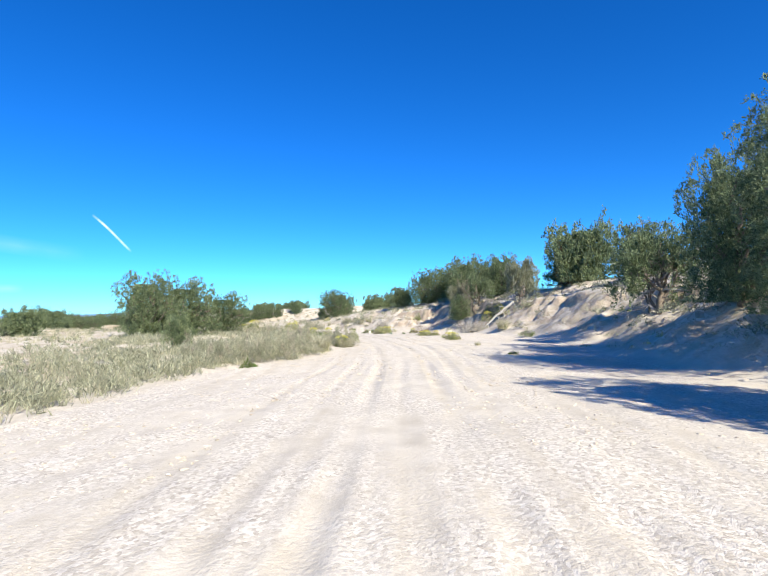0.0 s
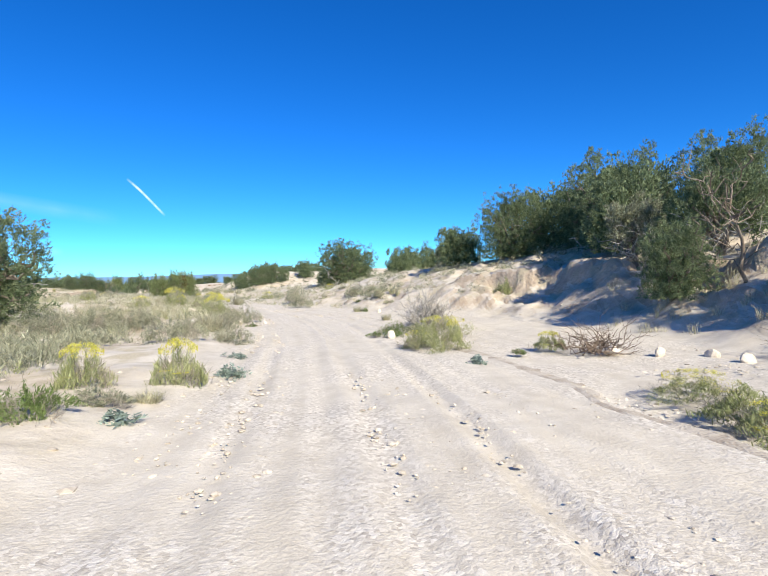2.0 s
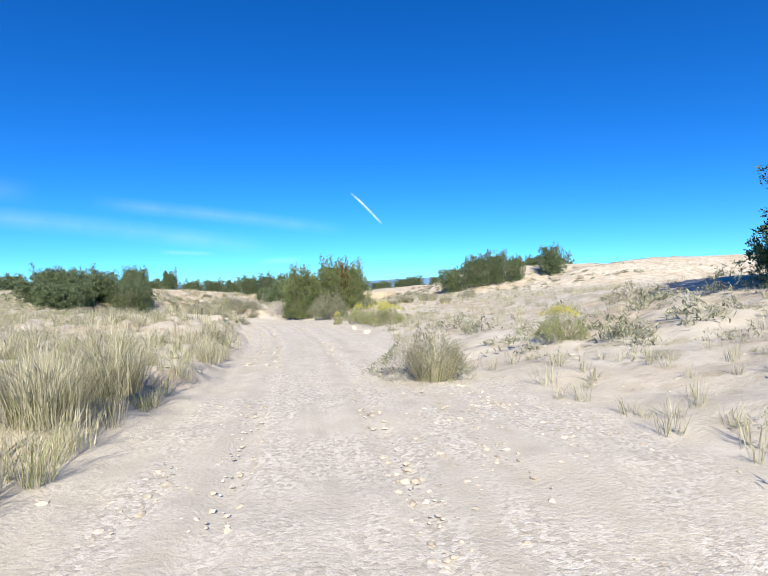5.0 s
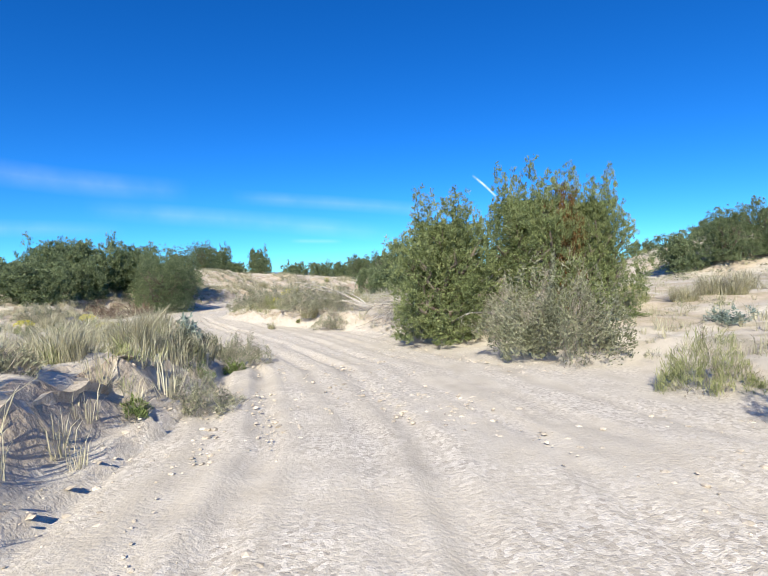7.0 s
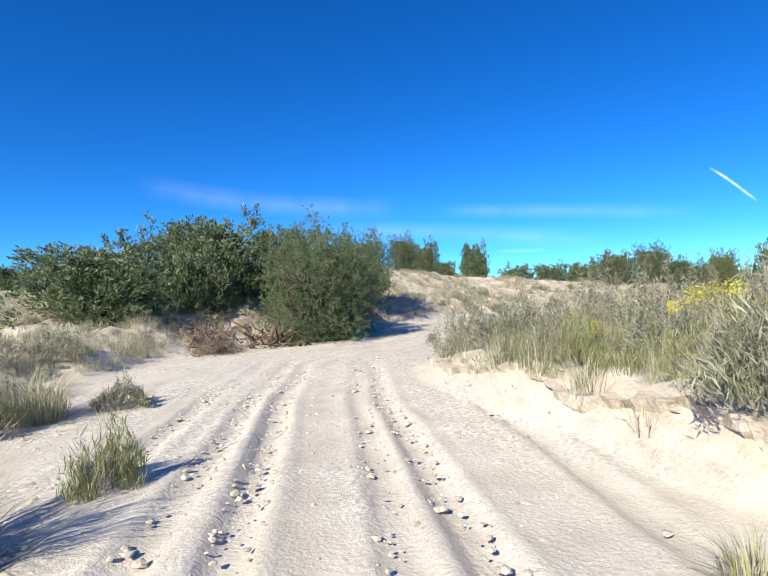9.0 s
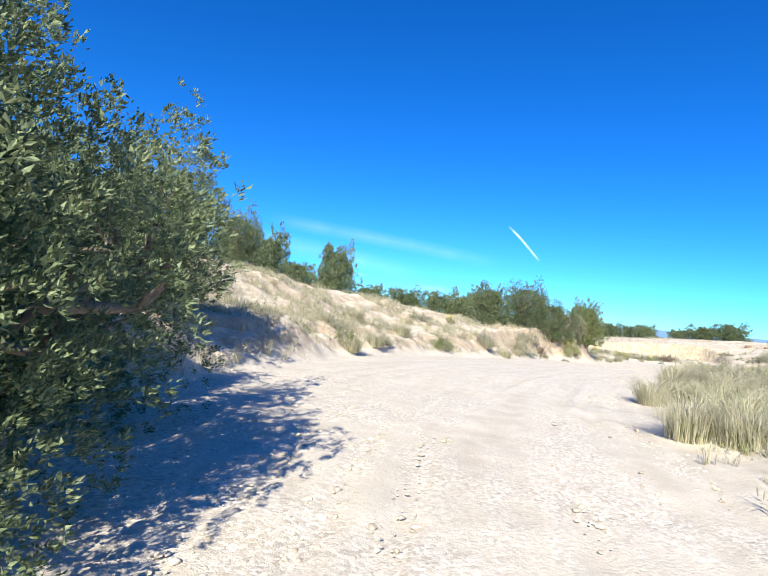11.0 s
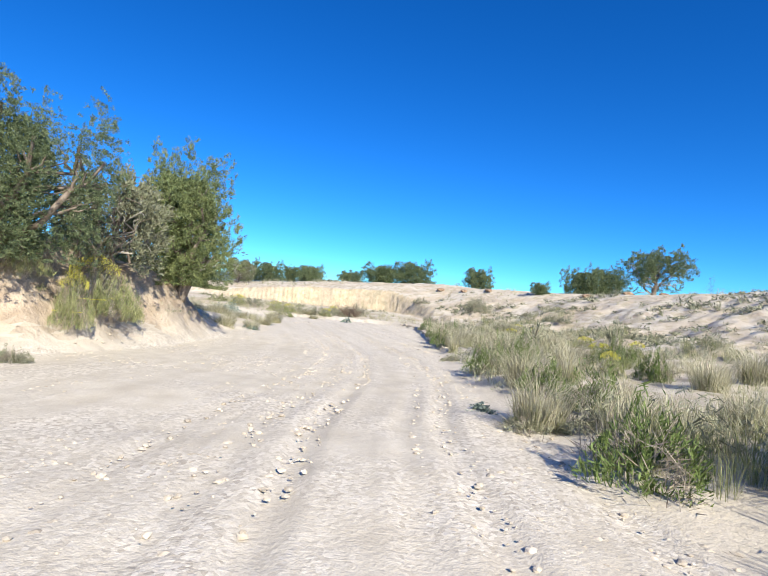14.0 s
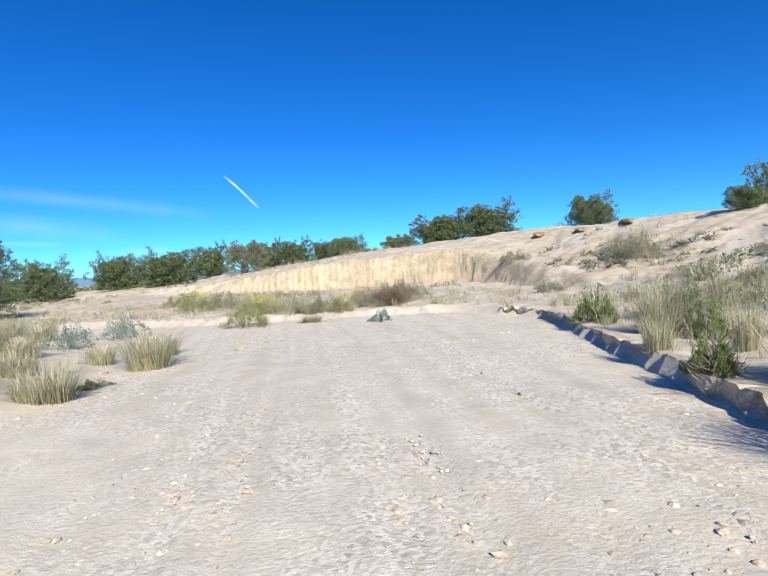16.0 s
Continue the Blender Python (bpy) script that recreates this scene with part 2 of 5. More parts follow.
def land(x, y, detail=True):
    """Height of the ground; and how far beyond the bed's edge a place lies."""
    x, y = np.atleast_1d(np.asarray(x, float)), np.atleast_1d(np.asarray(y, float))
    z = np.interp(y, BED_Y, BED_Z)
    dl, vl = outside(LINE_L, -1, x, y)
    dr, vr = outside(LINE_R, 1, x, y)
    dh, vh = outside(LINE_H, 1, x, y)
    left = (dl > 0) & ((dr <= 0) | (dl < dr))
    wander = .35 * bumps(x, y, 2.3, 1) + .2 * bumps(x, y, .9, 2)
    for d, v, on in ((dl, vl, left), (dr, vr, (dr > 0) & ~left), (dh, vh, (dh > 0) & (dr > -1) & ~left)):
        e = d + wander * np.clip(v[:, 3], .3, 1.2) * np.clip(d, 0, 1)
        if detail:      # gullies and spurs down the bank
            arc, zero = v[:, 7], np.zeros(len(d))
            flute = .9 * np.abs(bumps(arc, zero + .3 * d, 2.3, 2)) + .45 * np.abs(bumps(arc, .8 * d, .8, 1)) + .2 * np.abs(bumps(arc, 1.5 * d, .35, 3))
            e = e - v[:, 6] * .36 * (flute - .25) * ease(d / .5) * (1 - ease((d - 5) / 4))
        e = np.where(on, e, -1)
        # a slope of fallen sand, and a steep broken lip above it where the bank is cut
        lip = .36 * np.clip(v[:, 6] / .8, 0, 1) * (.6 + .6 * bumps(v[:, 7], 0 * d, 3.1, 4))
        rise = v[:, 2] * ((1 - lip) * (.45 * ease(e / v[:, 3]) + .55 * np.clip(e / v[:, 3], 0, 1)) + lip * ease((e - v[:, 3] * .85) / .28)) + v[:, 4] * ease((e - v[:, 3] * .8) / v[:, 5])
        rise += np.where(e > 0, .012 * np.clip(e - v[:, 3] - v[:, 5], 0, 40), 0)
        if detail:
            on_bank = ease(e / (v[:, 3] * .6)) * (1 - .8 * ease((e - v[:, 3] - v[:, 5] * .5) / v[:, 5]))
            rise += v[:, 6] * on_bank * (.36 * bumps(x, y, 1.7, 3) + .34 * np.abs(bumps(x, y, .9, 4)) + .26 * bumps(x, y, .42, 5))
        z += np.where(on, rise, 0)
    beyond = np.maximum(np.maximum(dl, dr), 0)
    z += .10 * bumps(x, y, 6, 2) * ease(beyond / 2) + .25 * bumps(x, y, 23, 4) * ease(beyond / 10)
    if detail:
        z += .035 * bumps(x, y, .8, 5) * ease(beyond / .6) + .012 * bumps(x, y, .45, 3) + .03 * bumps(x, y, 2.1, 4)
    return z, beyond, np.where(left, -beyond, beyond)

# ---- ground ----
def grown(start, step, end, grow):
    out, x = [], start
    while x < end:
        out.append(x)
        x, step = x + step, step * grow
    return out + [end]


def make_ground():
    off = np.array(grown(0, .095, 4.6, 1.0) + grown(4.75, .16, 11, 1.0) + grown(11.2, .22, 22, 1.0) + grown(22.3, .34, 46, 1.012) + grown(47, 1.6, 3200, 1.17))
    off = np.r_[-off[:0:-1], off]
    ys = np.array([-y for y in grown(-20, 2.5, 3000, 1.2)][:0:-1] + grown(20, 1.5, 42, .96) + grown(42.3, .24, 245, 1.0) + grown(245.3, .26, 270, 1.0) + grown(270.4, .45, 300, 1.004) + grown(303, 3, 3400, 1.17))
    ys = np.unique(ys)
    yy, oo = np.meshgrid(ys, off, indexing="ij")
    near = 1 - ease((np.abs(oo) - 60) / 200)
    xx = oo + track_x(np.clip(yy, 0, 290)) * near + 55 * (1 - near)
    x, y = xx.ravel(), yy.ravel()
    close = (np.abs(oo).ravel() < 130) & (y > -20) & (y < 420)
    z, edge, side = np.full(len(x), 0.0), np.full(len(x), 20.0), np.full(len(x), 20.0)
    z[close], edge[close], side[close] = land(x[close], y[close])
    r = np.hypot(x - 55, y - 140)
    plain = -1.5 - 4 * ease((r - 150) / 900) + .6 * bumps(x, y, 60, 1) + 6 * ease((r - 1200) / 1500) * bumps(x, y, 500, 3)
    w = ease((r - 120) / 130)
    z = np.where(close, z * (1 - w) + plain * w, plain)
    # wheel ruts along the driven track
    t = oo.ravel()
    bed = ease((.2 - edge) / .3) * (np.abs(t) < 9)
    slope = np.cos(np.arctan(np.gradient(track_x(ys), ys)))[:, None].repeat(len(off), 1).ravel()
    lat = t * slope + .25 * bumps(y, y * 0, 11, 2)
    for centre, sway, deep, wide in ((-.78, .1, .05, .15), (.78, .1, .05, .15), (-1.45, .5, .03, .14), (.15, .5, .028, .14), (1.75, .7, .04, .14), (2.5, .9, .03, .14), (3.4, .9, .022, .14), (-2.3, .8, .028, .14)):
        c = lat - centre - sway * bumps(y, y * 0 + centre, 14, 3)
        deep = deep * (1 + 1.2 * np.exp(-((y - 156) / 9) ** 2) + (1.4 * np.exp(-((y - 80) / 12) ** 2) if centre == 1.75 else 0))
        z += bed * deep * (.7 + .5 * bumps(x, y, 3, 1)) * (-np.exp(-(c / wide) ** 6) + .35 * np.exp(-((np.abs(c) - wide * 1.6) / (wide * .5)) ** 2))
    z += bed * .014 * bumps(x, y, .3, 1)
    # the edge of a low terrace cut by the last flood
    step = x - (67.8 + (y - 79.5) * .23 + .18 * bumps(y, y * 0, 1.3, 3) + .07 * bumps(y, y * 0, .5, 1))
    z -= bed * .13 * ease(step / .1) * (1 - ease((step - 2.2) / 2)) * ease((y - 76) / 2) * ease((91 - y) / 2)
    ny, nx = len(ys), len(off)
    idx = np.arange(ny * nx).reshape(ny, nx)
    f = np.stack([idx[:-1, :-1], idx[:-1, 1:], idx[1:, 1:], idx[1:, :-1]], -1).reshape(-1, 4)
    me = bpy.data.meshes.new("ground")
    me.vertices.add(len(x))
    me.vertices.foreach_set("co", np.stack([x, y, z], 1).ravel())
    me.loops.add(f.size)
    me.loops.foreach_set("vertex_index", f.ravel())
    me.polygons.add(len(f))
    me.polygons.foreach_set("loop_start", np.arange(0, f.size, 4))
    me.polygons.foreach_set("use_smooth", np.ones(len(f), bool))
    me.update(calc_edges=True)
    for name, values in (("beyond", edge), ("sideways", lat)):
        a = me.attributes.new(name, "FLOAT", "POINT")
        a.data.foreach_set("value", values.astype(np.float32))
    ob = new("ground", me)
    me.materials.append(ground_material())
    return tagged(ob, "pale sandy desert wash with gravel bed, wheel ruts and eroded banks", "ground", kind="structure")


def ground_material():
    m = bpy.data.materials.new("desert_sand")
    m.use_nodes = True
    n, l = m.node_tree.nodes, m.node_tree.links
    bsdf = n["Principled BSDF"]
    bsdf.inputs["Roughness"].default_value, bsdf.inputs["Specular IOR Level"].default_value = 0.95, 0.1
    geo, beyond = n.new("ShaderNodeNewGeometry"), n.new("ShaderNodeAttribute")
    beyond.attribute_name = "beyond"

    def noise_at(scale, depth, vec=None):
        t = n.new("ShaderNodeTexNoise")
        t.inputs["Scale"].default_value, t.inputs["Detail"].default_value = scale, depth
        l.new(vec or geo.outputs["Position"], t.inputs["Vector"])
        return t.outputs["Fac"]

    def ramp(fac, stops):
        r = n.new("ShaderNodeValToRGB")
        while len(r.color_ramp.elements) < len(stops):
            r.color_ramp.elements.new(0.5)
        for e, (p, c) in zip(r.color_ramp.elements, stops):
            e.position, e.color = p, (*c, 1)
        l.new(fac, r.inputs[0])
        return r.outputs[0]

    def mixed(fac, a, b, how="MIX"):
        x = n.new("ShaderNodeMix")
        x.data_type, x.blend_type = "RGBA", how
        if isinstance(fac, float):
            x.inputs["Factor"].default_value = fac
        else:
            l.new(fac, x.inputs["Factor"])
        for s, v in ((x.inputs[6], a), (x.inputs[7], b)):
            l.new(v, s) if not isinstance(v, tuple) else setattr(s, "default_value", (*v, 1))
        return x.outputs[2]

    def maths(op, a, b, clamp=False):
        x = n.new("ShaderNodeMath")
        x.operation, x.use_clamp = op, clamp
        for s, v in zip(x.inputs, (a, b)):
            if isinstance(v, (int, float)):
                s.default_value = v
            else:
                l.new(v, s)
        return x.outputs[0]

    side, xyz, along = n.new("ShaderNodeAttribute"), n.new("ShaderNodeSeparateXYZ"), n.new("ShaderNodeCombineXYZ")
    side.attribute_name = "sideways"
    l.new(geo.outputs["Position"], xyz.inputs[0])
    l.new(maths("MULTIPLY", side.outputs["Fac"], 2.4), along.inputs[0])
    l.new(maths("MULTIPLY", xyz.outputs["Y"], .11), along.inputs[1])
    streak = noise_at(1.0, 4, along.outputs[0])
    broad, mid, grain, fine = noise_at(.35, 3), noise_at(2.2, 5), noise_at(26, 3), noise_at(75, 2)
    sand = ramp(mid, [(.3, (.51, .460, .375)), (.55, (.60, .55, .458)), (.75, (.68, .63, .535))])
    stones = n.new("ShaderNodeTexVoronoi")
    stones.inputs["Scale"].default_value = 26
    l.new(geo.outputs["Position"], stones.inputs["Vector"])
    pebble = ramp(stones.outputs["Color"], [(.12, (.41, .365, .30)), (.45, (.58, .53, .445)), (.85, (.75, .70, .61))])
    bedness = maths("SUBTRACT", 1.0, maths("MULTIPLY", beyond.outputs["Fac"], 2.0, True), True)
    gravel = maths("MULTIPLY", ramp(maths("ADD", maths("MULTIPLY", noise_at(.55, 4), .6), maths("MULTIPLY", streak, .4)), [(.42, (0, 0, 0)), (.56, (1, 1, 1))]), bedness, True)
    colour = mixed(gravel, sand, pebble)
    colour = mixed(maths("MULTIPLY", bedness, .55), colour, mixed(1.0, colour, ramp(streak, [(.34, (.86, .845, .82)), (.5, (1, 1, 1)), (.66, (1.07, 1.065, 1.06))]), "MULTIPLY"))
    # banks: redder earth upstream, yellow sandstone round the last bend, by how steep the face is
    up = n.new("ShaderNodeSeparateXYZ")
    l.new(geo.outputs["True Normal"], up.inputs[0])
    steep = n.new("ShaderNodeMapRange")
    steep.inputs["From Min"].default_value, steep.inputs["From Max"].default_value = .92, .68
    l.new(up.outputs["Z"], steep.inputs["Value"])
    yellow = n.new("ShaderNodeMapRange")
    yellow.inputs["From Min"].default_value, yellow.inputs["From Max"].default_value = 228, 246
    l.new(xyz.outputs["Y"], yellow.inputs["Value"])
    earth = mixed(yellow.outputs[0], ramp(mid, [(.3, (.27, .195, .13)), (.55, (.41, .315, .225)), (.75, (.53, .44, .335))]), ramp(mid, [(.3, (.47, .37, .225)), (.6, (.62, .51, .335)), (.8, (.68, .60, .445))]))
    off_bed = maths("MULTIPLY", beyond.outputs["Fac"], 1.2, True)
    colour = mixed(maths("MULTIPLY", steep.outputs[0], off_bed), colour, earth)
    colour = mixed(maths("MULTIPLY", ramp(broad, [(.42, (0, 0, 0)), (.62, (.75, .75, .75))]), maths("MULTIPLY", beyond.outputs["Fac"], .3, True)), colour, ramp(mid, [(.3, (.40, .31, .215)), (.7, (.54, .45, .33))]))
    litter = maths("MULTIPLY", ramp(noise_at(1.6, 6), [(.50, (0, 0, 0)), (.62, (.7, .7, .7))]), maths("MULTIPLY", beyond.outputs["Fac"], .45, True))
    colour = mixed(litter, colour, ramp(grain, [(.3, (.22, .185, .115)), (.7, (.45, .39, .25))]))
    colour = mixed(.22, colour, ramp(fine, [(.3, (.34, .29, .22)), (.7, (.74, .67, .55))]))
    l.new(colour, bsdf.inputs["Base Color"])
    h = maths("ADD", maths("MULTIPLY", mid, .5), maths("MULTIPLY", grain, .3))
    h = maths("ADD", h, maths("MULTIPLY", fine, maths("ADD", .08, maths("MULTIPLY", gravel, .14))))
    h = maths("ADD", h, maths("MULTIPLY", maths("MULTIPLY", streak, bedness), .18))
    h = maths("ADD", h, maths("MULTIPLY", maths("MULTIPLY", noise_at(7, 6), off_bed), maths("ADD", .55, maths("MULTIPLY", steep.outputs[0], 1.9))))
    lumps = n.new("ShaderNodeTexVoronoi")
    lumps.inputs["Scale"].default_value = 26
    l.new(geo.outputs["Position"], lumps.inputs["Vector"])
    h = maths("ADD", h, maths("MULTIPLY", maths("SUBTRACT", .6, lumps.outputs["Distance"]), maths("MULTIPLY", gravel, .06)))
    b = n.new("ShaderNodeBump")
    b.inputs["Strength"].default_value, b.inputs["Distance"].default_value = .9, .036
    l.new(h, b.inputs["Height"])
    l.new(b.outputs[0], bsdf.inputs["Normal"])
    return m


ground = make_ground()

# ---- the crumbling lips of the cut banks ----
def crust(line, side, y0, y1, inset, over, thick, seed, label):
    """A broken slab of crusted sand along the top of a cut bank, that juts out over the bed."""
    p = line[(line[:, 1] > y0) & (line[:, 1] < y1), :2]
    s = np.r_[0, np.cumsum(np.hypot(*np.diff(p, axis=0).T))]
    u = np.arange(0, s[-1], .07)
    x, y = np.interp(u, s, p[:, 0]), np.interp(u, s, p[:, 1])
    t = unit(np.stack([np.gradient(x), np.gradient(y)], 1))
    out = np.stack([t[:, 1], -t[:, 0]], 1) * side
    rough = .6 * bumps(u, u * 0, .9, seed) + .45 * bumps(u, u * 0, .33, seed + 1) + .3 * bumps(u, u * 0, .13, seed + 2)
    gone = np.clip(bumps(u, u * 0, 2.1, seed + 3) * 1.6 + 1.0, .1, 1)       # where the lip has fallen
    base = land(x + out[:, 0] * inset, y + out[:, 1] * inset)[0]
    rows = []
    for off, lift in ((inset + .5, -.05), (inset + .1, .012), (inset - over * gone * (1 + rough), .012 + .02 * rough), (inset - over * gone * (.85 + rough), -.35 * thick * (1 + .5 * rough)), (inset - over * gone * (.45 + .8 * rough), -thick * gone * (1 + .4 * rough)), (inset + .12, -thick - .2)):
        r = len(rows)
        lump = .06 * bumps(u, u * 0 + r * 3.7, .22, seed) + .035 * bumps(u, u * 0 + r * 5.1, .11, seed + 1) if 1 < r < 5 else 0
        q = np.stack([x, y], 1) + out * (np.zeros(len(x)) + off + lump)[:, None]
        lift = lift + .6 * lump if r > 2 else lift
        z = base + lift if not rows else np.minimum(base + lift, base + .03)
        if not rows:
            z = land(q[:, 0], q[:, 1])[0] + lift
        rows.append(np.c_[q, z])
    v = np.stack(rows, 1).reshape(-1, 3)
    n, k = len(x), len(rows)
    i = (np.arange(n - 1)[:, None] * k + np.arange(k - 1)[None]).ravel()
    f = np.stack([i, i + 1, i + k + 1, i + k], 1)
    ob = new("bank_edge", mesh_of("bank_edge", v, f, CRUST))
    return tagged(ob, label, "ground", kind="structure")


# ---- plants ----
def mesh_of(name, verts, faces, mat, smooth=False):
    me = bpy.data.meshes.new(name)
    verts, faces = np.asarray(verts, np.float32), np.asarray(faces, np.int32)
    k = faces.shape[1]
    me.vertices.add(len(verts))
    me.vertices.foreach_set("co", verts.ravel())
    me.loops.add(faces.size)
    me.loops.foreach_set("vertex_index", faces.ravel())
    me.polygons.add(len(faces))
    me.polygons.foreach_set("loop_start", np.arange(0, faces.size, k))
    me.polygons.foreach_set("use_smooth", np.full(len(faces), smooth))
    me.update(calc_edges=True)
    me.materials.append(mat)
    return me


def unit(v):
    return v / np.maximum(np.linalg.norm(v, axis=-1, keepdims=True), 1e-9)


def sprays(rng, centres, out, size, mat, name, curl=.6):
    """Leaf sprays: at each centre a small bent, pointed blade, leaning outward."""
    n = len(centres)
    d = unit(out + curl * rng.normal(size=(n, 3)))
    w = unit(np.cross(d, rng.normal(size=(n, 3))))
    s = size * rng.uniform(.6, 1.4, (n, 1))
    bend = unit(rng.normal(size=(n, 3))) * s * .18
    a, tip = centres - d * s * .5, centres + d * s * .6
    v = np.stack([a, centres + bend + w * s * .22, tip, centres + bend - w * s * .22], 1).reshape(-1, 3)
    i = np.arange(n)[:, None] * 4
    return mesh_of(name, v, i + [0, 1, 2, 3], mat)


def tube(points, radii, sides=6):
    """A tapered tube along points: verts, faces."""
    p, r = np.asarray(points, float), np.asarray(radii, float)
    t = unit(np.gradient(p, axis=0))
    a = unit(np.cross(t, [0.31, 0.77, 0.55]))
    b = np.cross(t, a)
    ang = np.linspace(0, 2 * np.pi, sides, endpoint=False)
    v = (p[:, None] + r[:, None, None] * (np.cos(ang)[None, :, None] * a[:, None] + np.sin(ang)[None, :, None] * b[:, None])).reshape(-1, 3)
    f = []
    for k in range(len(p) - 1):
        for j in range(sides):
            f.append((k * sides + j, k * sides + (j + 1) % sides, (k + 1) * sides + (j + 1) % sides, (k + 1) * sides + j))
    return v, f


def tubes(name, lines, mat, sides=6):
    vs, fs, k = [], [], 0
    for pts, rad in lines:
        v, f = tube(pts, rad, sides)
        vs.append(v)
        fs.append(np.array(f) + k)
        k += len(v)
    return mesh_of(name, np.concatenate(vs), np.concatenate(fs), mat, True)


def limb(rng, start, end, r0, r1, wild=.12, n=6):
    u = np.linspace(0, 1, n)[:, None]
    p = np.array(start) * (1 - u) + np.array(end) * u
    length = np.linalg.norm(np.subtract(end, start))
    p[1:-1] += rng.normal(size=(n - 2, 3)) * wild * length / 3
    return p, np.linspace(r0, r1, n)


def juniper_meshes(seed, wide, tall, leaves, leaf, lobes, spire=0.0, bare=0, mat=None, gap=.55, ragged=.2):
    """Trunk, crown and limbs of a juniper of that width and height in metres, standing at the origin. The crown is a lumpy dome of upright
    plumes with dark hollows between them; gap under .5: an open crown that shows its limbs."""
    rng = np.random.RandomState(seed)
    base = limb(rng, (0, 0, -.3), (rng.normal() * .12, rng.normal() * .12, tall * .5), .045 * tall, .022 * tall, .12)
    full = gap > .5
    n = lobes * 4 if full else lobes * 3
    # plumes spread evenly over the dome
    k = np.arange(n)
    h = np.clip((k + .5) / n + rng.uniform(-.05, .05, n), .02, .98)
    h = .06 + .82 * h ** (.95 if full else .7)
    if not full:
        h = .30 + .62 * (h - .06) / .82
    a = k * 2.39996 + rng.uniform(-.35, .35, n)
    swell = 1 + ragged * (np.sin(2 * a + seed) + .7 * np.sin(3 * a + 2.1 * seed + 4 * h)) / 1.5
    belly = np.where(h < .34, .78 + .22 * h / .34, np.clip(1 - ((h - .34) / .72) ** 2, 0, 1) ** (.55 + .5 * spire))
    reach = wide * .5 * belly * swell * rng.uniform(.55, .97, n)
    c = np.stack([np.cos(a) * reach, np.sin(a) * reach, tall * h * (1 + .06 * rng.normal(size=n))], 1)
    r = wide * rng.uniform(.075, .15, n) * (1.0 if full else 1.2)
    high = r * rng.uniform(1.1, 2.3, n) * (1 + .6 * spire)
    leader = (h > .55) & (rng.rand(n) < .3)
    c[:, 2] = np.minimum(c[:, 2], tall - high * .95) + np.where(leader, tall * .05, 0)
    r, high = np.where(leader, r * .75, r), np.where(leader, high * 1.35, high)
    lines, owners = [], np.linspace(n * .25, n - 1, lobes).astype(int)
    for q in owners:
        b = base[0][1 + rng.randint(0, 4)]
        main = limb(rng, b, c[q], .024 * tall, .007 * tall, .16)
        lines.append([main])
        for w in range(3):
            e = c[rng.randint(0, n)]
            e = c[q] + (e - c[q]) * .22 + unit(rng.normal(size=3)) * r[q] * .7
            lines[-1].append(limb(rng, main[0][3 + w % 2], e, .008 * tall, .0025 * tall, .2, 5))
    for w in range(int(bare)):
        t = rng.rand() * 6.28
        b = base[0][rng.randint(1, 5)]
        e = b + np.array([math.cos(t) * wide * .5, math.sin(t) * wide * .5, rng.uniform(-.05, .4) * tall])
        main = limb(rng, b, e, .014 * tall, .003 * tall, .25, 7)
        lines.append([main] + [limb(rng, main[0][2 + v % 4], main[0][2 + v % 4] + unit(rng.normal(size=3)) * wide * rng.uniform(.08, .2), .005 * tall, .0015 * tall, .25, 4) for v in range(5)])
    trunk = tubes("trunk", [base], BARK, 8)
    limbs = [tubes("limb", group, BARK if q < lobes else DEADWOOD, 5) for q, group in enumerate(lines)]
    # sprays gather in knots over each plume
    inner = int(leaves * .2) if full else 0
    outer = leaves - inner
    knots = max(outer // 22, 1)
    p = rng.choice(n, knots, p=(r * high) / (r * high).sum())
    d = unit(rng.normal(size=(knots, 3)) + [0, 0, .25])
    kc = c[p] + d * np.stack([r[p], r[p], high[p]], 1) * (rng.uniform(.25, 1.0, (knots, 1)) ** .5)
    out = unit(kc * [1, 1, .3] - [0, 0, .1 * tall])
    q = np.repeat(np.arange(knots), 22)
    e = unit(rng.normal(size=(len(q), 3)))
    pts = kc[q] + e * (leaf * 1.25 * rng.uniform(.3, 1.3, (len(q), 1))) * [1, 1, 1.3]
    way = unit(.8 * e + .6 * out[q] + .4 * d[q] + [0, 0, .8])
    if inner:       # the shaded heart of the crown
        ih = rng.uniform(.05, .85, inner)
        ib = np.where(ih < .34, .8, np.clip(1 - ((ih - .34) / .7) ** 2, 0, 1) ** (.6 + .5 * spire)) * wide * .5 * .56
        ia, ir = rng.rand(inner) * 6.283, np.sqrt(rng.uniform(.1, 1, inner))
        pts = np.concatenate([pts, np.stack([np.cos(ia) * ir * ib, np.sin(ia) * ir * ib, ih * tall], 1)])
        way = np.concatenate([way, unit(rng.normal(size=(inner, 3)))])
    pts[:, 2] = np.maximum(pts[:, 2], .04 * tall + .1 * rng.rand(len(pts)))
    size = np.r_[np.ones(len(q)), np.full(inner, 1.7)][:, None]
    return trunk, sprays(rng, pts, way, leaf * size, mat or JUNIPER, "crown", .35), limbs


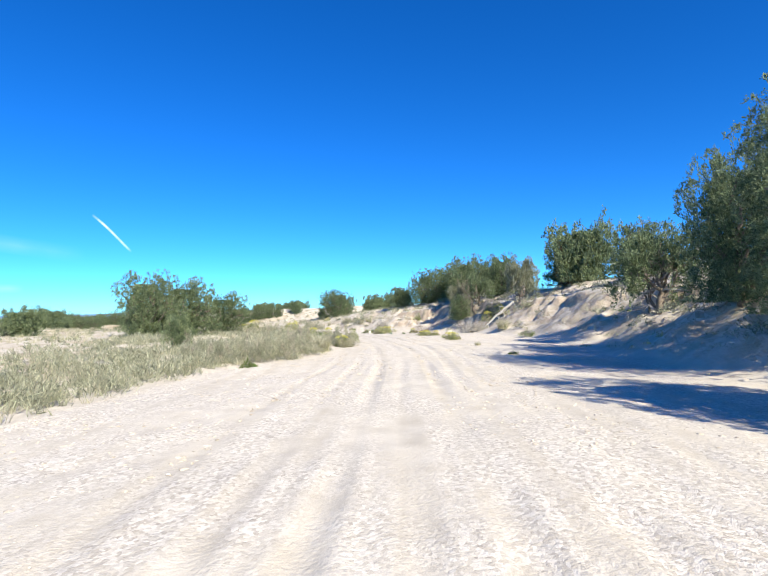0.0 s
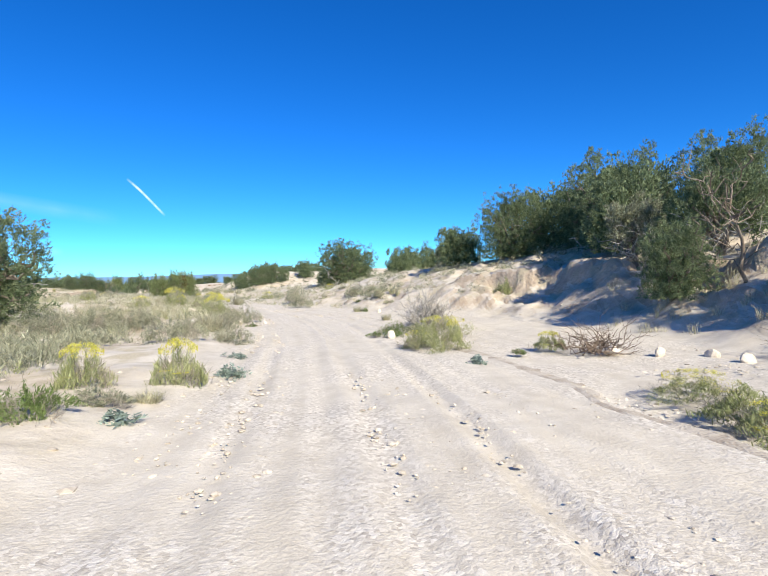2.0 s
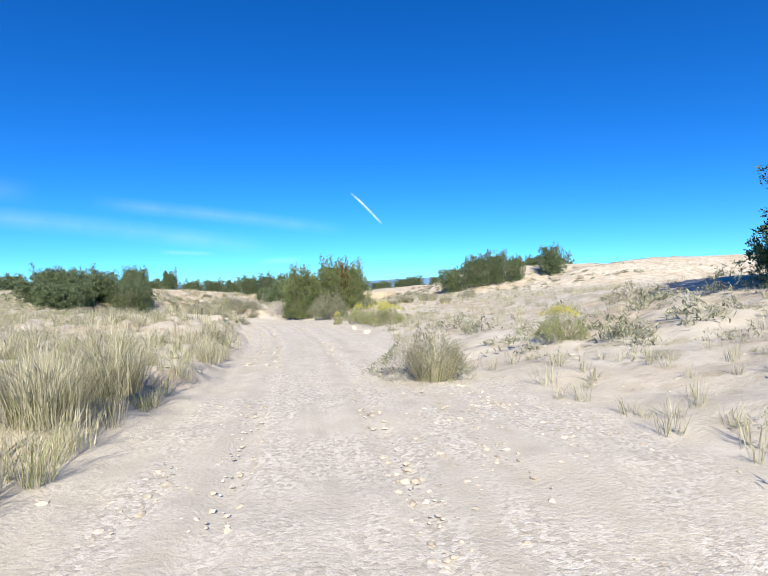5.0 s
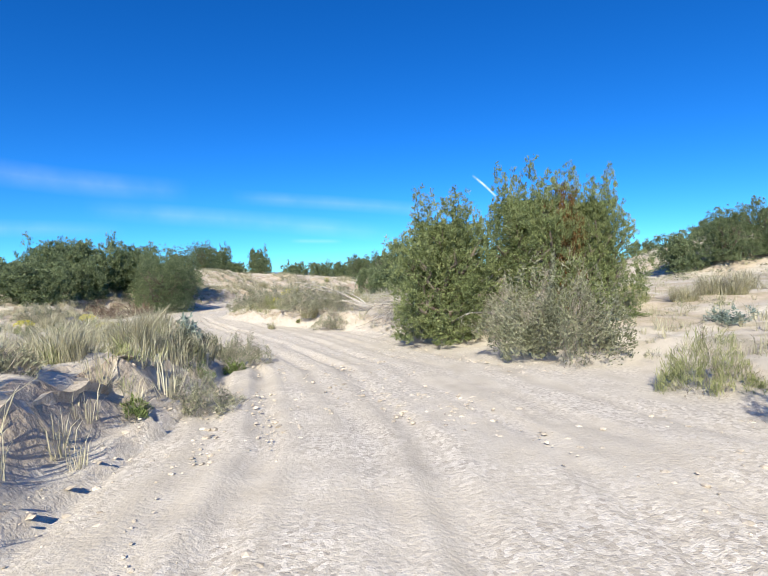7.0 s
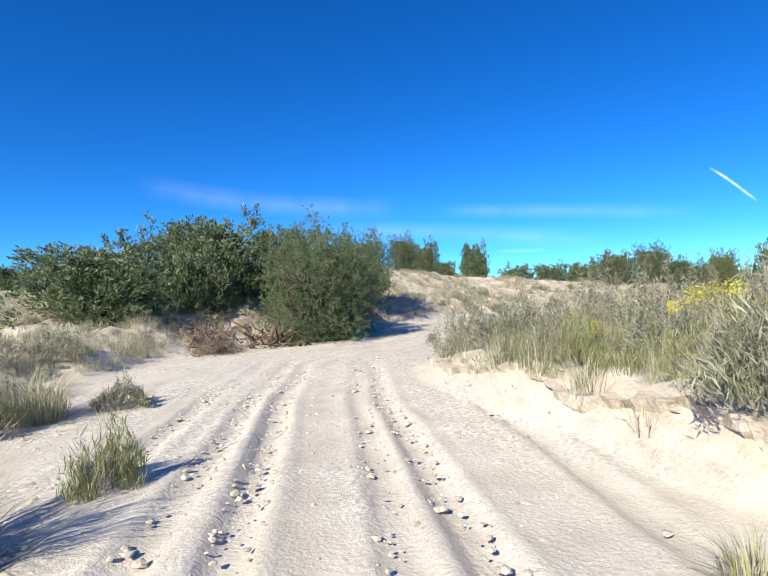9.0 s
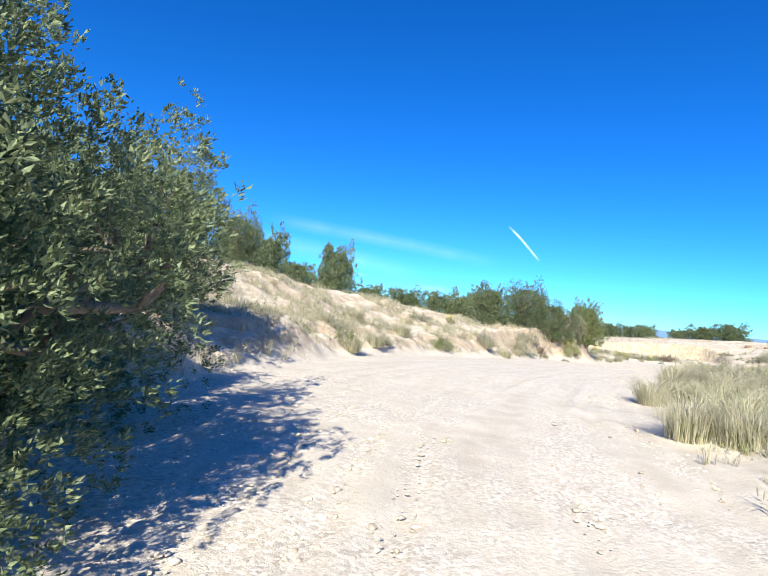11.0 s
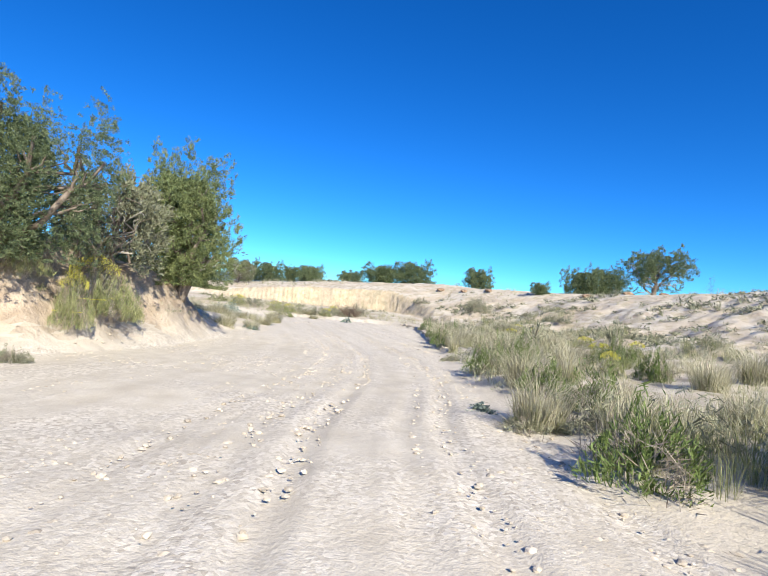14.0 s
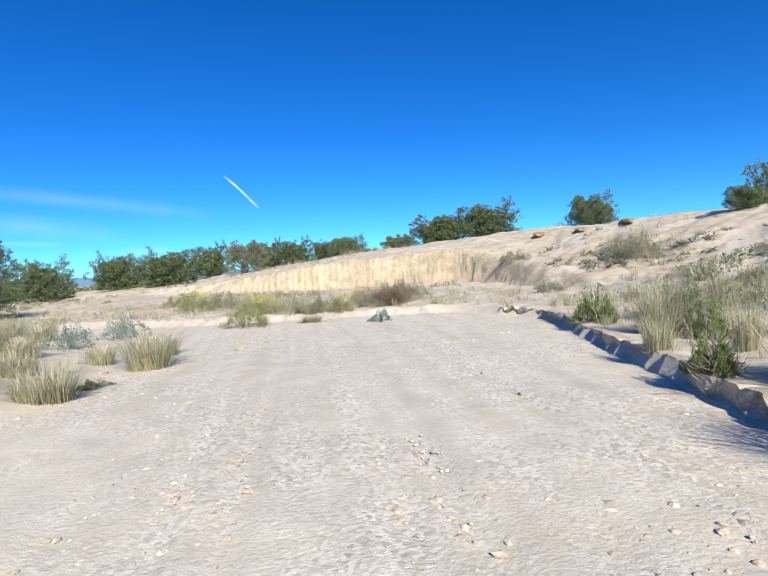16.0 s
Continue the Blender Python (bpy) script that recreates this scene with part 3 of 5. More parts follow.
def bush_mesh(seed, wide, tall, n, blade, mat, name, upright=.6, droop=0.0, narrow=.5):
    """A bush of n blades fanned from its base."""
    rng = np.random.RandomState(seed)
    # blades gather in tufts, with gaps between
    tufts = 6 + n // 60
    k = rng.randint(0, tufts, n)
    spread = .9 / math.sqrt(tufts)
    a = (rng.rand(tufts) * 6.283)[k] + spread * rng.normal(size=n) * 1.2
    q = np.clip(np.sqrt(rng.rand(tufts))[k] + spread * .5 * rng.normal(size=n), 0, 1.15)
    lift = np.clip(rng.uniform(.2, .85, tufts)[k] + rng.uniform(-.2, .2, n), .06, 1.05)
    reach = wide * .5 * q * (.45 + .55 * np.sqrt(np.clip(1 - (lift - .3) ** 2, 0, 1)))
    lump = 1 + .25 * np.sin(3 * a + seed) + .15 * np.sin(7 * a)
    c = np.stack([np.cos(a) * reach * lump, np.sin(a) * reach * lump, tall * lift * (1 - .55 * q ** 2) * (.8 + .25 * np.sin(5 * a + seed))], 1)
    out = np.stack([np.cos(a) * q * (1 - upright), np.sin(a) * q * (1 - upright), np.full(n, upright + .05)], 1)
    d = unit(out + .35 * rng.normal(size=(n, 3)))
    w = unit(np.cross(d, rng.normal(size=(n, 3))))
    s = blade * rng.uniform(.6, 1.4, (n, 1))
    w = w * s * narrow * .3
    lo, hi = c - d * s * .5, c + d * s * .5 - [0, 0, droop]
    v = np.stack([lo - w * .5, lo + w * .5, (lo + hi) / 2 + w, hi, (lo + hi) / 2 - w], 1).reshape(-1, 3)
    v[:, 2] = np.maximum(v[:, 2], -.05)
    i = np.arange(n)[:, None] * 5
    return mesh_of(name, v, np.concatenate([i + [0, 1, 2], i + [0, 2, 4], i + [4, 2, 3]]), mat)


def grass_mesh(seed, wide, tall, n, mat, name, width=.010, lean=.35):
    """A tuft of long thin blades that arch outward."""
    rng = np.random.RandomState(seed)
    a = rng.rand(n) * 6.283
    root = np.stack([np.cos(a), np.sin(a), 0 * a], 1) * (wide * .22 * np.sqrt(rng.rand(n)))[:, None]
    h = tall * rng.uniform(.45, 1.1, n)
    dirn = np.stack([np.cos(a + rng.normal(size=n) * .7), np.sin(a + rng.normal(size=n) * .7), 0 * a], 1)
    out = dirn * (h * lean * rng.uniform(.2, 1.6, n))[:, None]
    side = np.stack([-dirn[:, 1], dirn[:, 0], 0 * a], 1) * width
    mid = root + out * .35 + np.stack([0 * h, 0 * h, h * .6], 1)
    tip = root + out + np.stack([0 * h, 0 * h, h * (1 - .3 * lean)], 1)
    v = np.stack([root - side, root + side, mid + side * .8, mid - side * .8, tip], 1).reshape(-1, 3)
    i = np.arange(n)[:, None] * 5
    return mesh_of(name, v, np.concatenate([i + [0, 1, 2], i + [0, 2, 3], i + [3, 2, 4]]), mat)


def spot(x, y, sink=.05):
    return float(land([x], [y])[0][0]) - sink


def thing(name, pieces, x, y, turn, size, label, category, group="", lean=0.0, sink=.05, z=None, limbs=()):
    """Stands a thing made of (part name, mesh, label) pieces on the ground."""
    root = new(name)
    root.matrix_world = pose(x, y, spot(x, y, sink) if z is None else z, lean, lean * .6, turn) @ Matrix.Diagonal((size[0], size[0], size[1], 1))
    for part_name, me, what in pieces:
        o = new(part_name, me)
        o.parent = root
        if what:
            o["label"] = what
        if part_name in ("foliage", "bloom", "undergrowth", "blade_fan"):
            o["kind"] = "stuff"
        if part_name == "trunk":
            for me in limbs:
                new("limb", me).parent = o
    return tagged(root, label, category, group)


TREES = {
    "round": juniper_meshes(1, 4.2, 3.6, 12000, .14, 13),
    "broad": juniper_meshes(2, 5.2, 3.4, 14000, .15, 15),
    "spire": juniper_meshes(3, 3.0, 4.2, 22000, .09, 14, .7),
    "loose": juniper_meshes(4, 4.4, 4.0, 15000, .12, 9, 0, 8, None, .3, .35),
    "shrub": juniper_meshes(5, 3.6, 2.2, 12000, .12, 10),
    "pale": juniper_meshes(6, 3.8, 3.4, 16000, .11, 9, .2, 10, JUNIPER_PALE, .3),
    "near": juniper_meshes(7, 4.6, 4.6, 46000, .08, 18, .25, 3),
    "far": juniper_meshes(8, 4.4, 3.2, 4200, .24, 9),
    "close": juniper_meshes(11, 4.6, 4.8, 120000, .046, 22, .1),
    "closer_spire": juniper_meshes(12, 3.2, 4.1, 90000, .052, 20, .6, 3, JUNIPER_BRIGHT),
    "brown": juniper_meshes(9, 2.0, 2.6, 9000, .08, 6, .6, 3, JUNIPER_DRY),
}
BASE = {"round": (4.2, 3.6), "broad": (5.2, 3.4), "spire": (3.0, 4.2), "loose": (4.4, 4.0), "shrub": (3.6, 2.2), "pale": (3.8, 3.4), "near": (4.6, 4.6), "far": (4.4, 3.2), "brown": (2.0, 2.6), "close": (4.6, 4.8), "closer_spire": (3.2, 4.1)}


def tree(kind, x, y, wide, tall, turn=0, label="dark green juniper tree standing on the sandy bank", lean=0.0, sink=.1):
    """wide, tall: its size in metres."""
    base = BASE[kind]
    trunk, crown, limbs = TREES[kind]
    pieces = [("trunk", trunk, "grey-brown stringy bark"), ("crown", crown, "")]
    if kind in ("far", "shrub", "round", "broad"):      # the limbs hardly show
        limbs = []
    return thing("juniper_tree", pieces, limbs=limbs, x=x, y=y, turn=turn, size=(wide / base[0] * .94, tall / base[1] * .96), label=label, category="tree", group="junipers along the wash", lean=lean, sink=sink)

CRUST = material("crusted_sand", [(.33, .27, .20), (.49, .43, .345), (.62, .56, .465)], .3, 9, .03, .95, .0)
crust(LINE_R, 1, 223.5, 239, .06, .09, .2, 1, "jagged crust of sand at the lip of the cut")
crust(LINE_L, -1, 139, 155.6, .72, .08, .24, 2, "broken sandy lip of the low cut bank")
crust(LINE_R, 1, 156, 165.5, .5, .16, .24, 3, "broken sandy lip of the low bank below the brush")
TERRACE = np.stack([67.75 + (np.arange(76.5, 90.5, .5) - 79.5) * .23 + .18 * bumps(np.arange(76.5, 90.5, .5), np.zeros(28), 1.3, 3), np.arange(76.5, 90.5, .5)], 1)
crust(TERRACE, -1, 76, 91, .02, .05, .09, 4, "dark broken edge of a low gravel terrace")

# ---- trees, stretch by stretch ----
# first stretch, on the right bank
for row in (("near", 65.8, 54.6, 4.4, 5.2, 40), ("close", 62.6, 50.2, 6.2, 6.4, 140), ("near", 57.8, 46.0, 4.8, 5.4, 60), ("loose", 69.5, 60.0, 4.2, 3.8, 0), ("round", 77.2, 66.5, 3.6, 3.6, 70), ("broad", 81.8, 75.0, 6.4, 5.2, 20), ("round", 84.5, 79.5, 4.6, 5.0, 130), ("brown", 83.4, 78.6, 2.4, 4.4, 30),
            ("pale", 76.6, 77.0, 3.0, 3.4, 10), ("near", 83.2, 93.5, 5.2, 5.2, 100), ("near", 82.5, 101.0, 5.0, 4.4, 10), ("round", 88.8, 97.0, 5.5, 5.0, 210), ("pale", 78.6, 88.5, 2.6, 2.4, 50), ("shrub", 87.9, 89.8, 4.0, 2.8, 0),
            ("round", 92.4, 95.0, 4.5, 3.8, 50), ("shrub", 82.4, 107, 3.2, 2.6, 90), ("shrub", 90, 110, 4, 3, 30), ("round", 85.5, 121.5, 4.6, 3.4, 10), ("shrub", 83.2, 119.2, 3.4, 2.6, 100), ("pale", 88.5, 119, 3.4, 3.2, 40),
            ("near", 80.6, 127.8, 7.4, 4.7, 200), ("round", 82.2, 129.5, 3.6, 3.2, 20), ("shrub", 78.9, 130, 2.2, 1.6, 20), ("round", 92, 128, 5, 3.6, 60), ("near", 85.2, 97.5, 5, 4.6, 20), ("round", 81, 91, 4, 3.6, 30), ("near", 84, 88.5, 4.5, 4.5, 70), ("round", 80.8, 104.8, 3.4, 2.8, 10), ("round", 86.5, 102, 5, 4.8, 80), ("loose", 78.8, 85.5, 3.2, 3.0, 160), ("near", 76.5, 85.4, 2.6, 2.5, 40)):
    tree(*row)
# first stretch, on the left flat
for row in (("near", 52.4, 89.5, 5.6, 4.8, 20), ("near", 49.6, 87.5, 5.0, 5.0, 120), ("near", 56.4, 95.2, 5.0, 4.0, 0), ("shrub", 50.0, 92.5, 4.0, 2.6, 80), ("spire", 50.5, 70.5, 1.3, 1.9, 40), ("round", 34, 92, 5, 3.2, 60), ("shrub", 40, 99, 4, 2.6, 10), ("round", 28, 84, 5, 3.4, 0), ("broad", 30, 108, 6, 3.4, 0)):
    tree(*row, label="green juniper standing among grey brush on the flat")
# the pair beside the track, with the pale bush before them
for row in (("closer_spire", 61.4, 155.4, 3.6, 4.0, 10), ("closer_spire", 63.7, 156.3, 3.5, 4.15, 60), ("closer_spire", 65.3, 156.6, 2.6, 3.9, 110), ("brown", 64.5, 156.1, 1.2, 3.7, 20)):
    tree(*row, label="dense upright green juniper beside the sandy track")
# the open-crowned trees behind the sand ridge
for row in (("loose", 57.5, 170.5, 3.4, 3.6, 20), ("loose", 59.5, 171.6, 3.2, 3.0, 120), ("loose", 54.3, 173.0, 1.8, 2.4, 60), ("shrub", 56.6, 168.4, 2.6, 1.8, 0)):
    tree(*row, label="open-crowned green juniper behind the sand ridge")
# a row on the grassy rise beyond
for row in (("round", 77.5, 190, 4.4, 3.6, 0), ("near", 80.6, 189.2, 5.0, 4.6, 70), ("near", 83.6, 188.5, 4.6, 4.8, 130), ("spire", 86.2, 187.5, 2.4, 3.8, 20), ("round", 91, 187, 4.2, 4.0, 90)):
    tree(*row, label="green juniper on the grassy rise")
# the clump on the eroded bank at the bend
for row in (("close", 41.6, 169.8, 4.6, 4.0, 30), ("close", 39.3, 172.8, 4.8, 3.9, 110), ("close", 37.4, 177.4, 3.8, 3.4, 200), ("round", 36.6, 164.8, 4.6, 2.8, 70), ("round", 36.6, 173.2, 4.4, 3.4, 110), ("round", 32.6, 167.4, 4.2, 2.5, 20), ("round", 35.0, 170.8, 4.6, 3.6, 70), ("broad", 31.5, 171.5, 5, 3.3, 0), ("shrub", 36.5, 168.5, 3.2, 2.6, 0), ("round", 33.5, 176.5, 4.6, 3.2, 220)):
    tree(*row, label="dark juniper on the eroded bank with bare roots")
# the left slope of the last stretch, and the trees that hang over the wash
for row in (("round", 22.7, 220, 4.6, 3.9, 0), ("close", 44.6, 216.3, 5.2, 4.3, 20), ("close", 47.0, 218.0, 4.6, 3.8, 100), ("near", 41.6, 214.6, 4.2, 3.7, 200), ("closer_spire", 50.5, 224.2, 4.4, 4.7, 60), ("pale", 48.7, 221.0, 3.2, 3.0, 10), ("close", 30.2, 191.6, 3.4, 3.2, 50), ("round", 28.5, 198, 3.6, 3.4, 0), ("round", 32.4, 200.3, 3.1, 3.4, 90), ("shrub", 31.6, 196, 2.4, 1.3, 90),
            ("broad", 38.3, 224, 6, 3.6, 0), ("round", 35.0, 225.5, 5, 3.8, 50), ("round", 31, 226, 5.5, 3.8, 100), ("broad", 27, 224, 6, 3.8, 20), ("round", 18, 236, 5, 3.6, 20), ("shrub", 40.5, 218.5, 3.6, 2.8, 40), ("round", 41.5, 240, 5.5, 4, 40), ("near", 43.5, 252, 5.5, 4.6, 90), ("round", 39, 249, 5, 4, 10)):
    tree(*row, label="green juniper on the grassy bank above the wash")
# the pale hill
for row in (("round", 76.7, 265.2, 5.9, 3.1, 0), ("shrub", 73.2, 266.5, 5.9, 2.4, 60), ("round", 82, 258.1, 4.1, 2.6, 30), ("broad", 88.6, 248.0, 4.8, 3.2, 0), ("round", 91.4, 247.4, 4.2, 3.2, 80), ("loose", 85.4, 236.4, 5.1, 3.8, 30), ("shrub", 72.7, 280.1, 4.6, 2, 0), ("round", 68, 287, 5.4, 2.9, 40),
            ("round", 64.6, 286, 3.8, 2.6, 120), ("round", 61, 284, 5.4, 3.1, 10), ("pale", 55.8, 275, 4.6, 2.9, 40), ("broad", 48.5, 278, 7.7, 3.4, 0), ("broad", 89, 219, 6.4, 3.8, 0), ("round", 99, 215, 5.8, 3.8, 60), ("round", 92, 226, 6.4, 4.3, 110), ("round", 95.5, 221, 6.4, 4.3, 0),
            ("spire", 97, 217, 3.8, 4.1, 0), ("round", 104, 222, 6.4, 4.8, 0), ("shrub", 86, 205, 6.4, 2.4, 0), ("round", 79.8, 243.5, 2, 1.2, 0), ("shrub", 66.5, 281, 4, 2.4, 0),
            ("round", 52, 283, 5, 3.4, 0), ("broad", 43, 281, 6.5, 3.6, 0), ("round", 38, 276, 5.5, 3.8, 60), ("round", 58, 288, 5, 3.6, 20)):
    tree(*row, label="dark green juniper on the pale sandy hill")

# ---- bushes and tufts by kind: x, y, width, height ----
SAGE_A = [(51.5, 64.3, 1.31, 1.13), (52.4, 64.4, 1.28, 1.19), (53.3, 64.8, 1.29, 1.39), (54.1, 65.2, 1.27, 1.27), (50.8, 65.7, 1.26, 1.06), (55, 66.3, 1.43, 1.31), (58.8, 71.3, 1.6, 1.24), (74.8, 74.5, 1.35, 0.77), (59.6, 75, 0.91, 0.74), (76.7, 80.7, 1.86, 1.24), (61.5, 82, 0.73, 0.3), (64.1, 89.5, 1.08, 0.54), (62.4, 89.8, 1.44, 0.79), (62.9, 92.4, 0.89, 0.72), (64, 92.9, 1.16, 0.67), (58.9, 93.7, 2.25, 1.05), (60.5, 94.2, 2.24, 1.12), (61.4, 94.7, 1.26, 0.94), (63.7, 95.9, 0.79, 0.34), (64.8, 97.2, 1.2, 0.77), (65.5, 98.2, 1.33, 0.89), (65.4, 102.1, 0.87, 0.41), (74.9, 103.3, 0.52, 0.34), (74.8, 104.8, 0.67, 0.67)]
SAGE_B = [(75.7, 106.2, 0.69, 0.46), (75.5, 108.3, 1, 0.8), (74.9, 109.7, 1.06, 0.85), (75.3, 109.8, 1.17, 0.88), (75.1, 110.4, 1.03, 0.69), (65.7, 110.6, 0.56, 0.4), (71.4, 111.7, 1.83, 1.46), (64.8, 113.9, 0.66, 0.33), (62.7, 114.3, 1.37, 0.94), (76, 115.3, 0.8, 0.4), (65.1, 116.4, 0.76, 0.55), (72.4, 118, 1.54, 1.38), (68.6, 126.4, 1.74, 1.05), (59, 147.3, 1.01, 0.63), (57.4, 151.3, 1.02, 0.73), (56.6, 151.7, 0.62, 0.52), (63, 154.8, 1.98, 1.49), (49.6, 156.8, 0.44, 0.26), (41.3, 160.6, 1.33, 0.95), (55.9, 160.7, 1.9, 1.3), (55.1, 161.3, 1.78, 1.0), (56.5, 159.7, 1.3, 0.8), (75.2, 161.7, 1.31, 1.09), (54.2, 161.9, 1.55, 1.43), (53.7, 162.4, 1.08, 1.08)]
SAGE_C = [(48.9, 166.4, 1.5, 1.0), (49.3, 168.6, 1.8, 1.2), (50.3, 165.6, 1.6, 1.0), (51.6, 165.0, 1.8, 1.2), (52.9, 164.6, 2.0, 1.3), (51.8, 167.2, 2.4, 1.4), (49.7, 167.6, 1.8, 1.1), (54.0, 163.6, 1.6, 1.1), (45.7, 161.1, 0.7, 0.6), (41, 162, 1.2, 0.8), (55.3, 164.2, 0.93, 0.56), (53, 164.3, 0.61, 0.46), (37.5, 187.9, 1.16, 0.64), (52.4, 191.1, 2.21, 1.25), (38.6, 191.6, 0.78, 0.58), (55.2, 196.1, 1.75, 1.02), (40.4, 197.8, 1.31, 0.87), (38.3, 200.6, 1.27, 0.55), (42.3, 203.2, 1.6, 1.06), (57, 203.8, 1.32, 0.72), (41.9, 206.2, 1.02, 0.68), (55.9, 210.2, 0.68, 0.28), (55.3, 210.8, 0.67, 0.36), (44.4, 211.4, 1.99, 1.42), (44.4, 213, 1.26, 1.15), (45.2, 213.7, 1.32, 1.51), (46.3, 214.5, 0.8, 0.6), (68.7, 215.5, 1.91, 1.15), (48.2, 215.8, 0.58, 0.33), (59, 220, 0.57, 0.26), (62.3, 220.8, 1.17, 0.7), (53.6, 230.2, 0.73, 0.32), (73.5, 232.3, 1.16, 0.58)]
SAGE_D = [(59.2, 142.8, 0.8, 0.5), (58.2, 145.2, 0.7, 0.5), (57.2, 149.2, 0.9, 0.6), (56.2, 151.4, 0.8, 0.5), (53.6, 154.4, 0.8, 0.45), (69.4, 232.7, 1.36, 0.76), (73.6, 233.8, 0.94, 0.62), (74.9, 238.2, 1.01, 0.55), (73.4, 242.9, 2.03, 1.53), (68.9, 242.9, 1.19, 0.6), (59.6, 243.2, 1.62, 0.81), (61.2, 243.6, 1.32, 0.75), (73.9, 244.6, 2.11, 1.21), (63.2, 245.1, 2.04, 1.22), (58.6, 245.2, 1.19, 0.59), (55.4, 249.5, 2.06, 0.91), (71.4, 250.6, 1.64, 0.69)]
SAGE_ALL = SAGE_A + SAGE_B + SAGE_C + SAGE_D
TUFT_A = [(63.9, 65.9, 0.44, 0.26), (56.5, 68, 1.3, 0.8), (58.6, 70.1, 1.3, 0.5), (72.2, 74, 1.19, 0.8), (68.5, 74.8, 0.38, 0.38), (62.1, 82.2, 0.52, 0.19), (63.8, 90, 0.5, 0.36), (63.7, 93.2, 1.3, 0.8), (71.2, 95.2, 0.62, 0.35), (72.7, 103.1, 0.59, 0.44), (75.6, 103.6, 0.45, 0.54), (65, 103.9, 0.89, 0.44), (75.5, 104.2, 0.66, 0.49), (74.8, 104.7, 0.4, 0.6), (63.9, 106.4, 0.77, 0.58), (73.8, 113.6, 0.58, 0.46), (61.7, 120.1, 1.3, 0.8), (64.1, 121.8, 1.3, 0.8), (64, 123.3, 1.3, 0.8), (68.7, 125.9, 1.3, 0.8), (57.8, 143.4, 1.3, 0.8), (55.2, 146.3, 1.3, 0.8), (54, 150.9, 1.3, 0.8), (55.4, 151.3, 1.3, 0.8)]
TUFT_B = [(72.4, 155.4, 1.3, 0.8), (49.5, 157.9, 1.3, 0.8), (66.5, 158.1, 0.99, 0.79), (68.3, 158.9, 1.27, 0.63), (69.8, 159.2, 1.12, 0.63), (69.3, 159.6, 1.3, 0.8), (43.4, 159.6, 1.3, 0.8), (45.5, 160, 1.3, 0.69), (53.6, 160.4, 0.49, 0.33), (71.9, 160.8, 1.3, 0.8), (55.1, 160.9, 1.26, 0.58), (71.2, 162.1, 1.3, 0.8), (54.4, 165.6, 1.3, 0.77), (62.1, 165.9, 1.3, 0.72), (53.1, 167.2, 1.3, 0.76), (54.5, 168.5, 1.3, 0.66), (48.5, 177.7, 1.3, 0.8), (47.9, 178, 1.3, 0.8), (48.4, 183.2, 1.3, 0.8), (49.7, 186.8, 1.3, 0.8), (38.6, 187.1, 1.3, 0.8), (51.4, 187.9, 1.3, 0.8)]
TUFT_C = [(52.5, 190.3, 1.3, 0.8), (38.6, 190.4, 1.3, 0.8), (51.2, 192.1, 1.3, 0.8), (36.7, 192.7, 1.3, 0.8), (38.7, 194.5, 1.3, 0.8), (52.2, 195.4, 1.3, 0.8), (53.1, 200.9, 1.3, 0.8), (53.6, 201, 1.05, 0.52), (56.8, 201.9, 1.3, 0.8), (42.4, 203.1, 1.3, 0.8), (54.5, 203.4, 1.3, 0.8), (55.2, 204.4, 1.3, 0.8), (43.6, 205.2, 1.3, 0.8), (53.9, 205.5, 0.93, 0.53), (57.8, 207.2, 1.1, 0.73), (55.9, 207.7, 1.3, 0.8), (56.7, 207.8, 1.3, 0.75), (62.6, 209.4, 1.3, 0.8), (57.2, 209.4, 0.66, 0.66), (44.3, 209.5, 0.89, 0.59), (55.5, 210.9, 1.08, 0.72), (57.5, 211.5, 0.67, 0.45), (60.8, 212.6, 1.04, 0.75), (62.5, 212.8, 1.3, 0.8)]
TUFT_D = [(59.3, 141.5, 0.9, 0.6), (58.6, 144, 1.0, 0.7), (57.7, 146.4, 0.9, 0.6), (57.3, 148.2, 1.0, 0.7), (56.1, 150.2, 0.9, 0.6), (58.1, 213.5, 0.93, 0.65), (57.2, 213.7, 1.01, 0.8), (59.6, 215.2, 0.87, 0.75), (58, 215.8, 0.91, 0.62), (61.1, 217.1, 1.19, 0.8), (60.5, 219.1, 0.75, 0.65), (60.4, 219.9, 1.1, 0.72), (61.7, 221.1, 1.3, 0.8), (61.2, 221.8, 0.9, 0.6), (64.5, 222, 1.3, 0.8), (60.3, 222.4, 0.63, 0.71), (61.1, 224.2, 0.75, 0.75), (63, 225, 0.88, 0.63), (62, 225.1, 1.3, 0.8), (61.6, 226.3, 1.04, 0.8), (63.2, 227.1, 1.06, 0.74), (62.7, 227.6, 1.3, 0.8), (63.9, 229.6, 0.59, 0.72), (62.9, 230.1, 0.55, 0.55), (68.2, 230.4, 1.3, 0.8), (52.1, 231.2, 1.3, 0.61), (64.4, 231.7, 1.3, 0.8), (54.4, 232.1, 1.24, 0.55), (65.8, 233.2, 1.3, 0.8)]
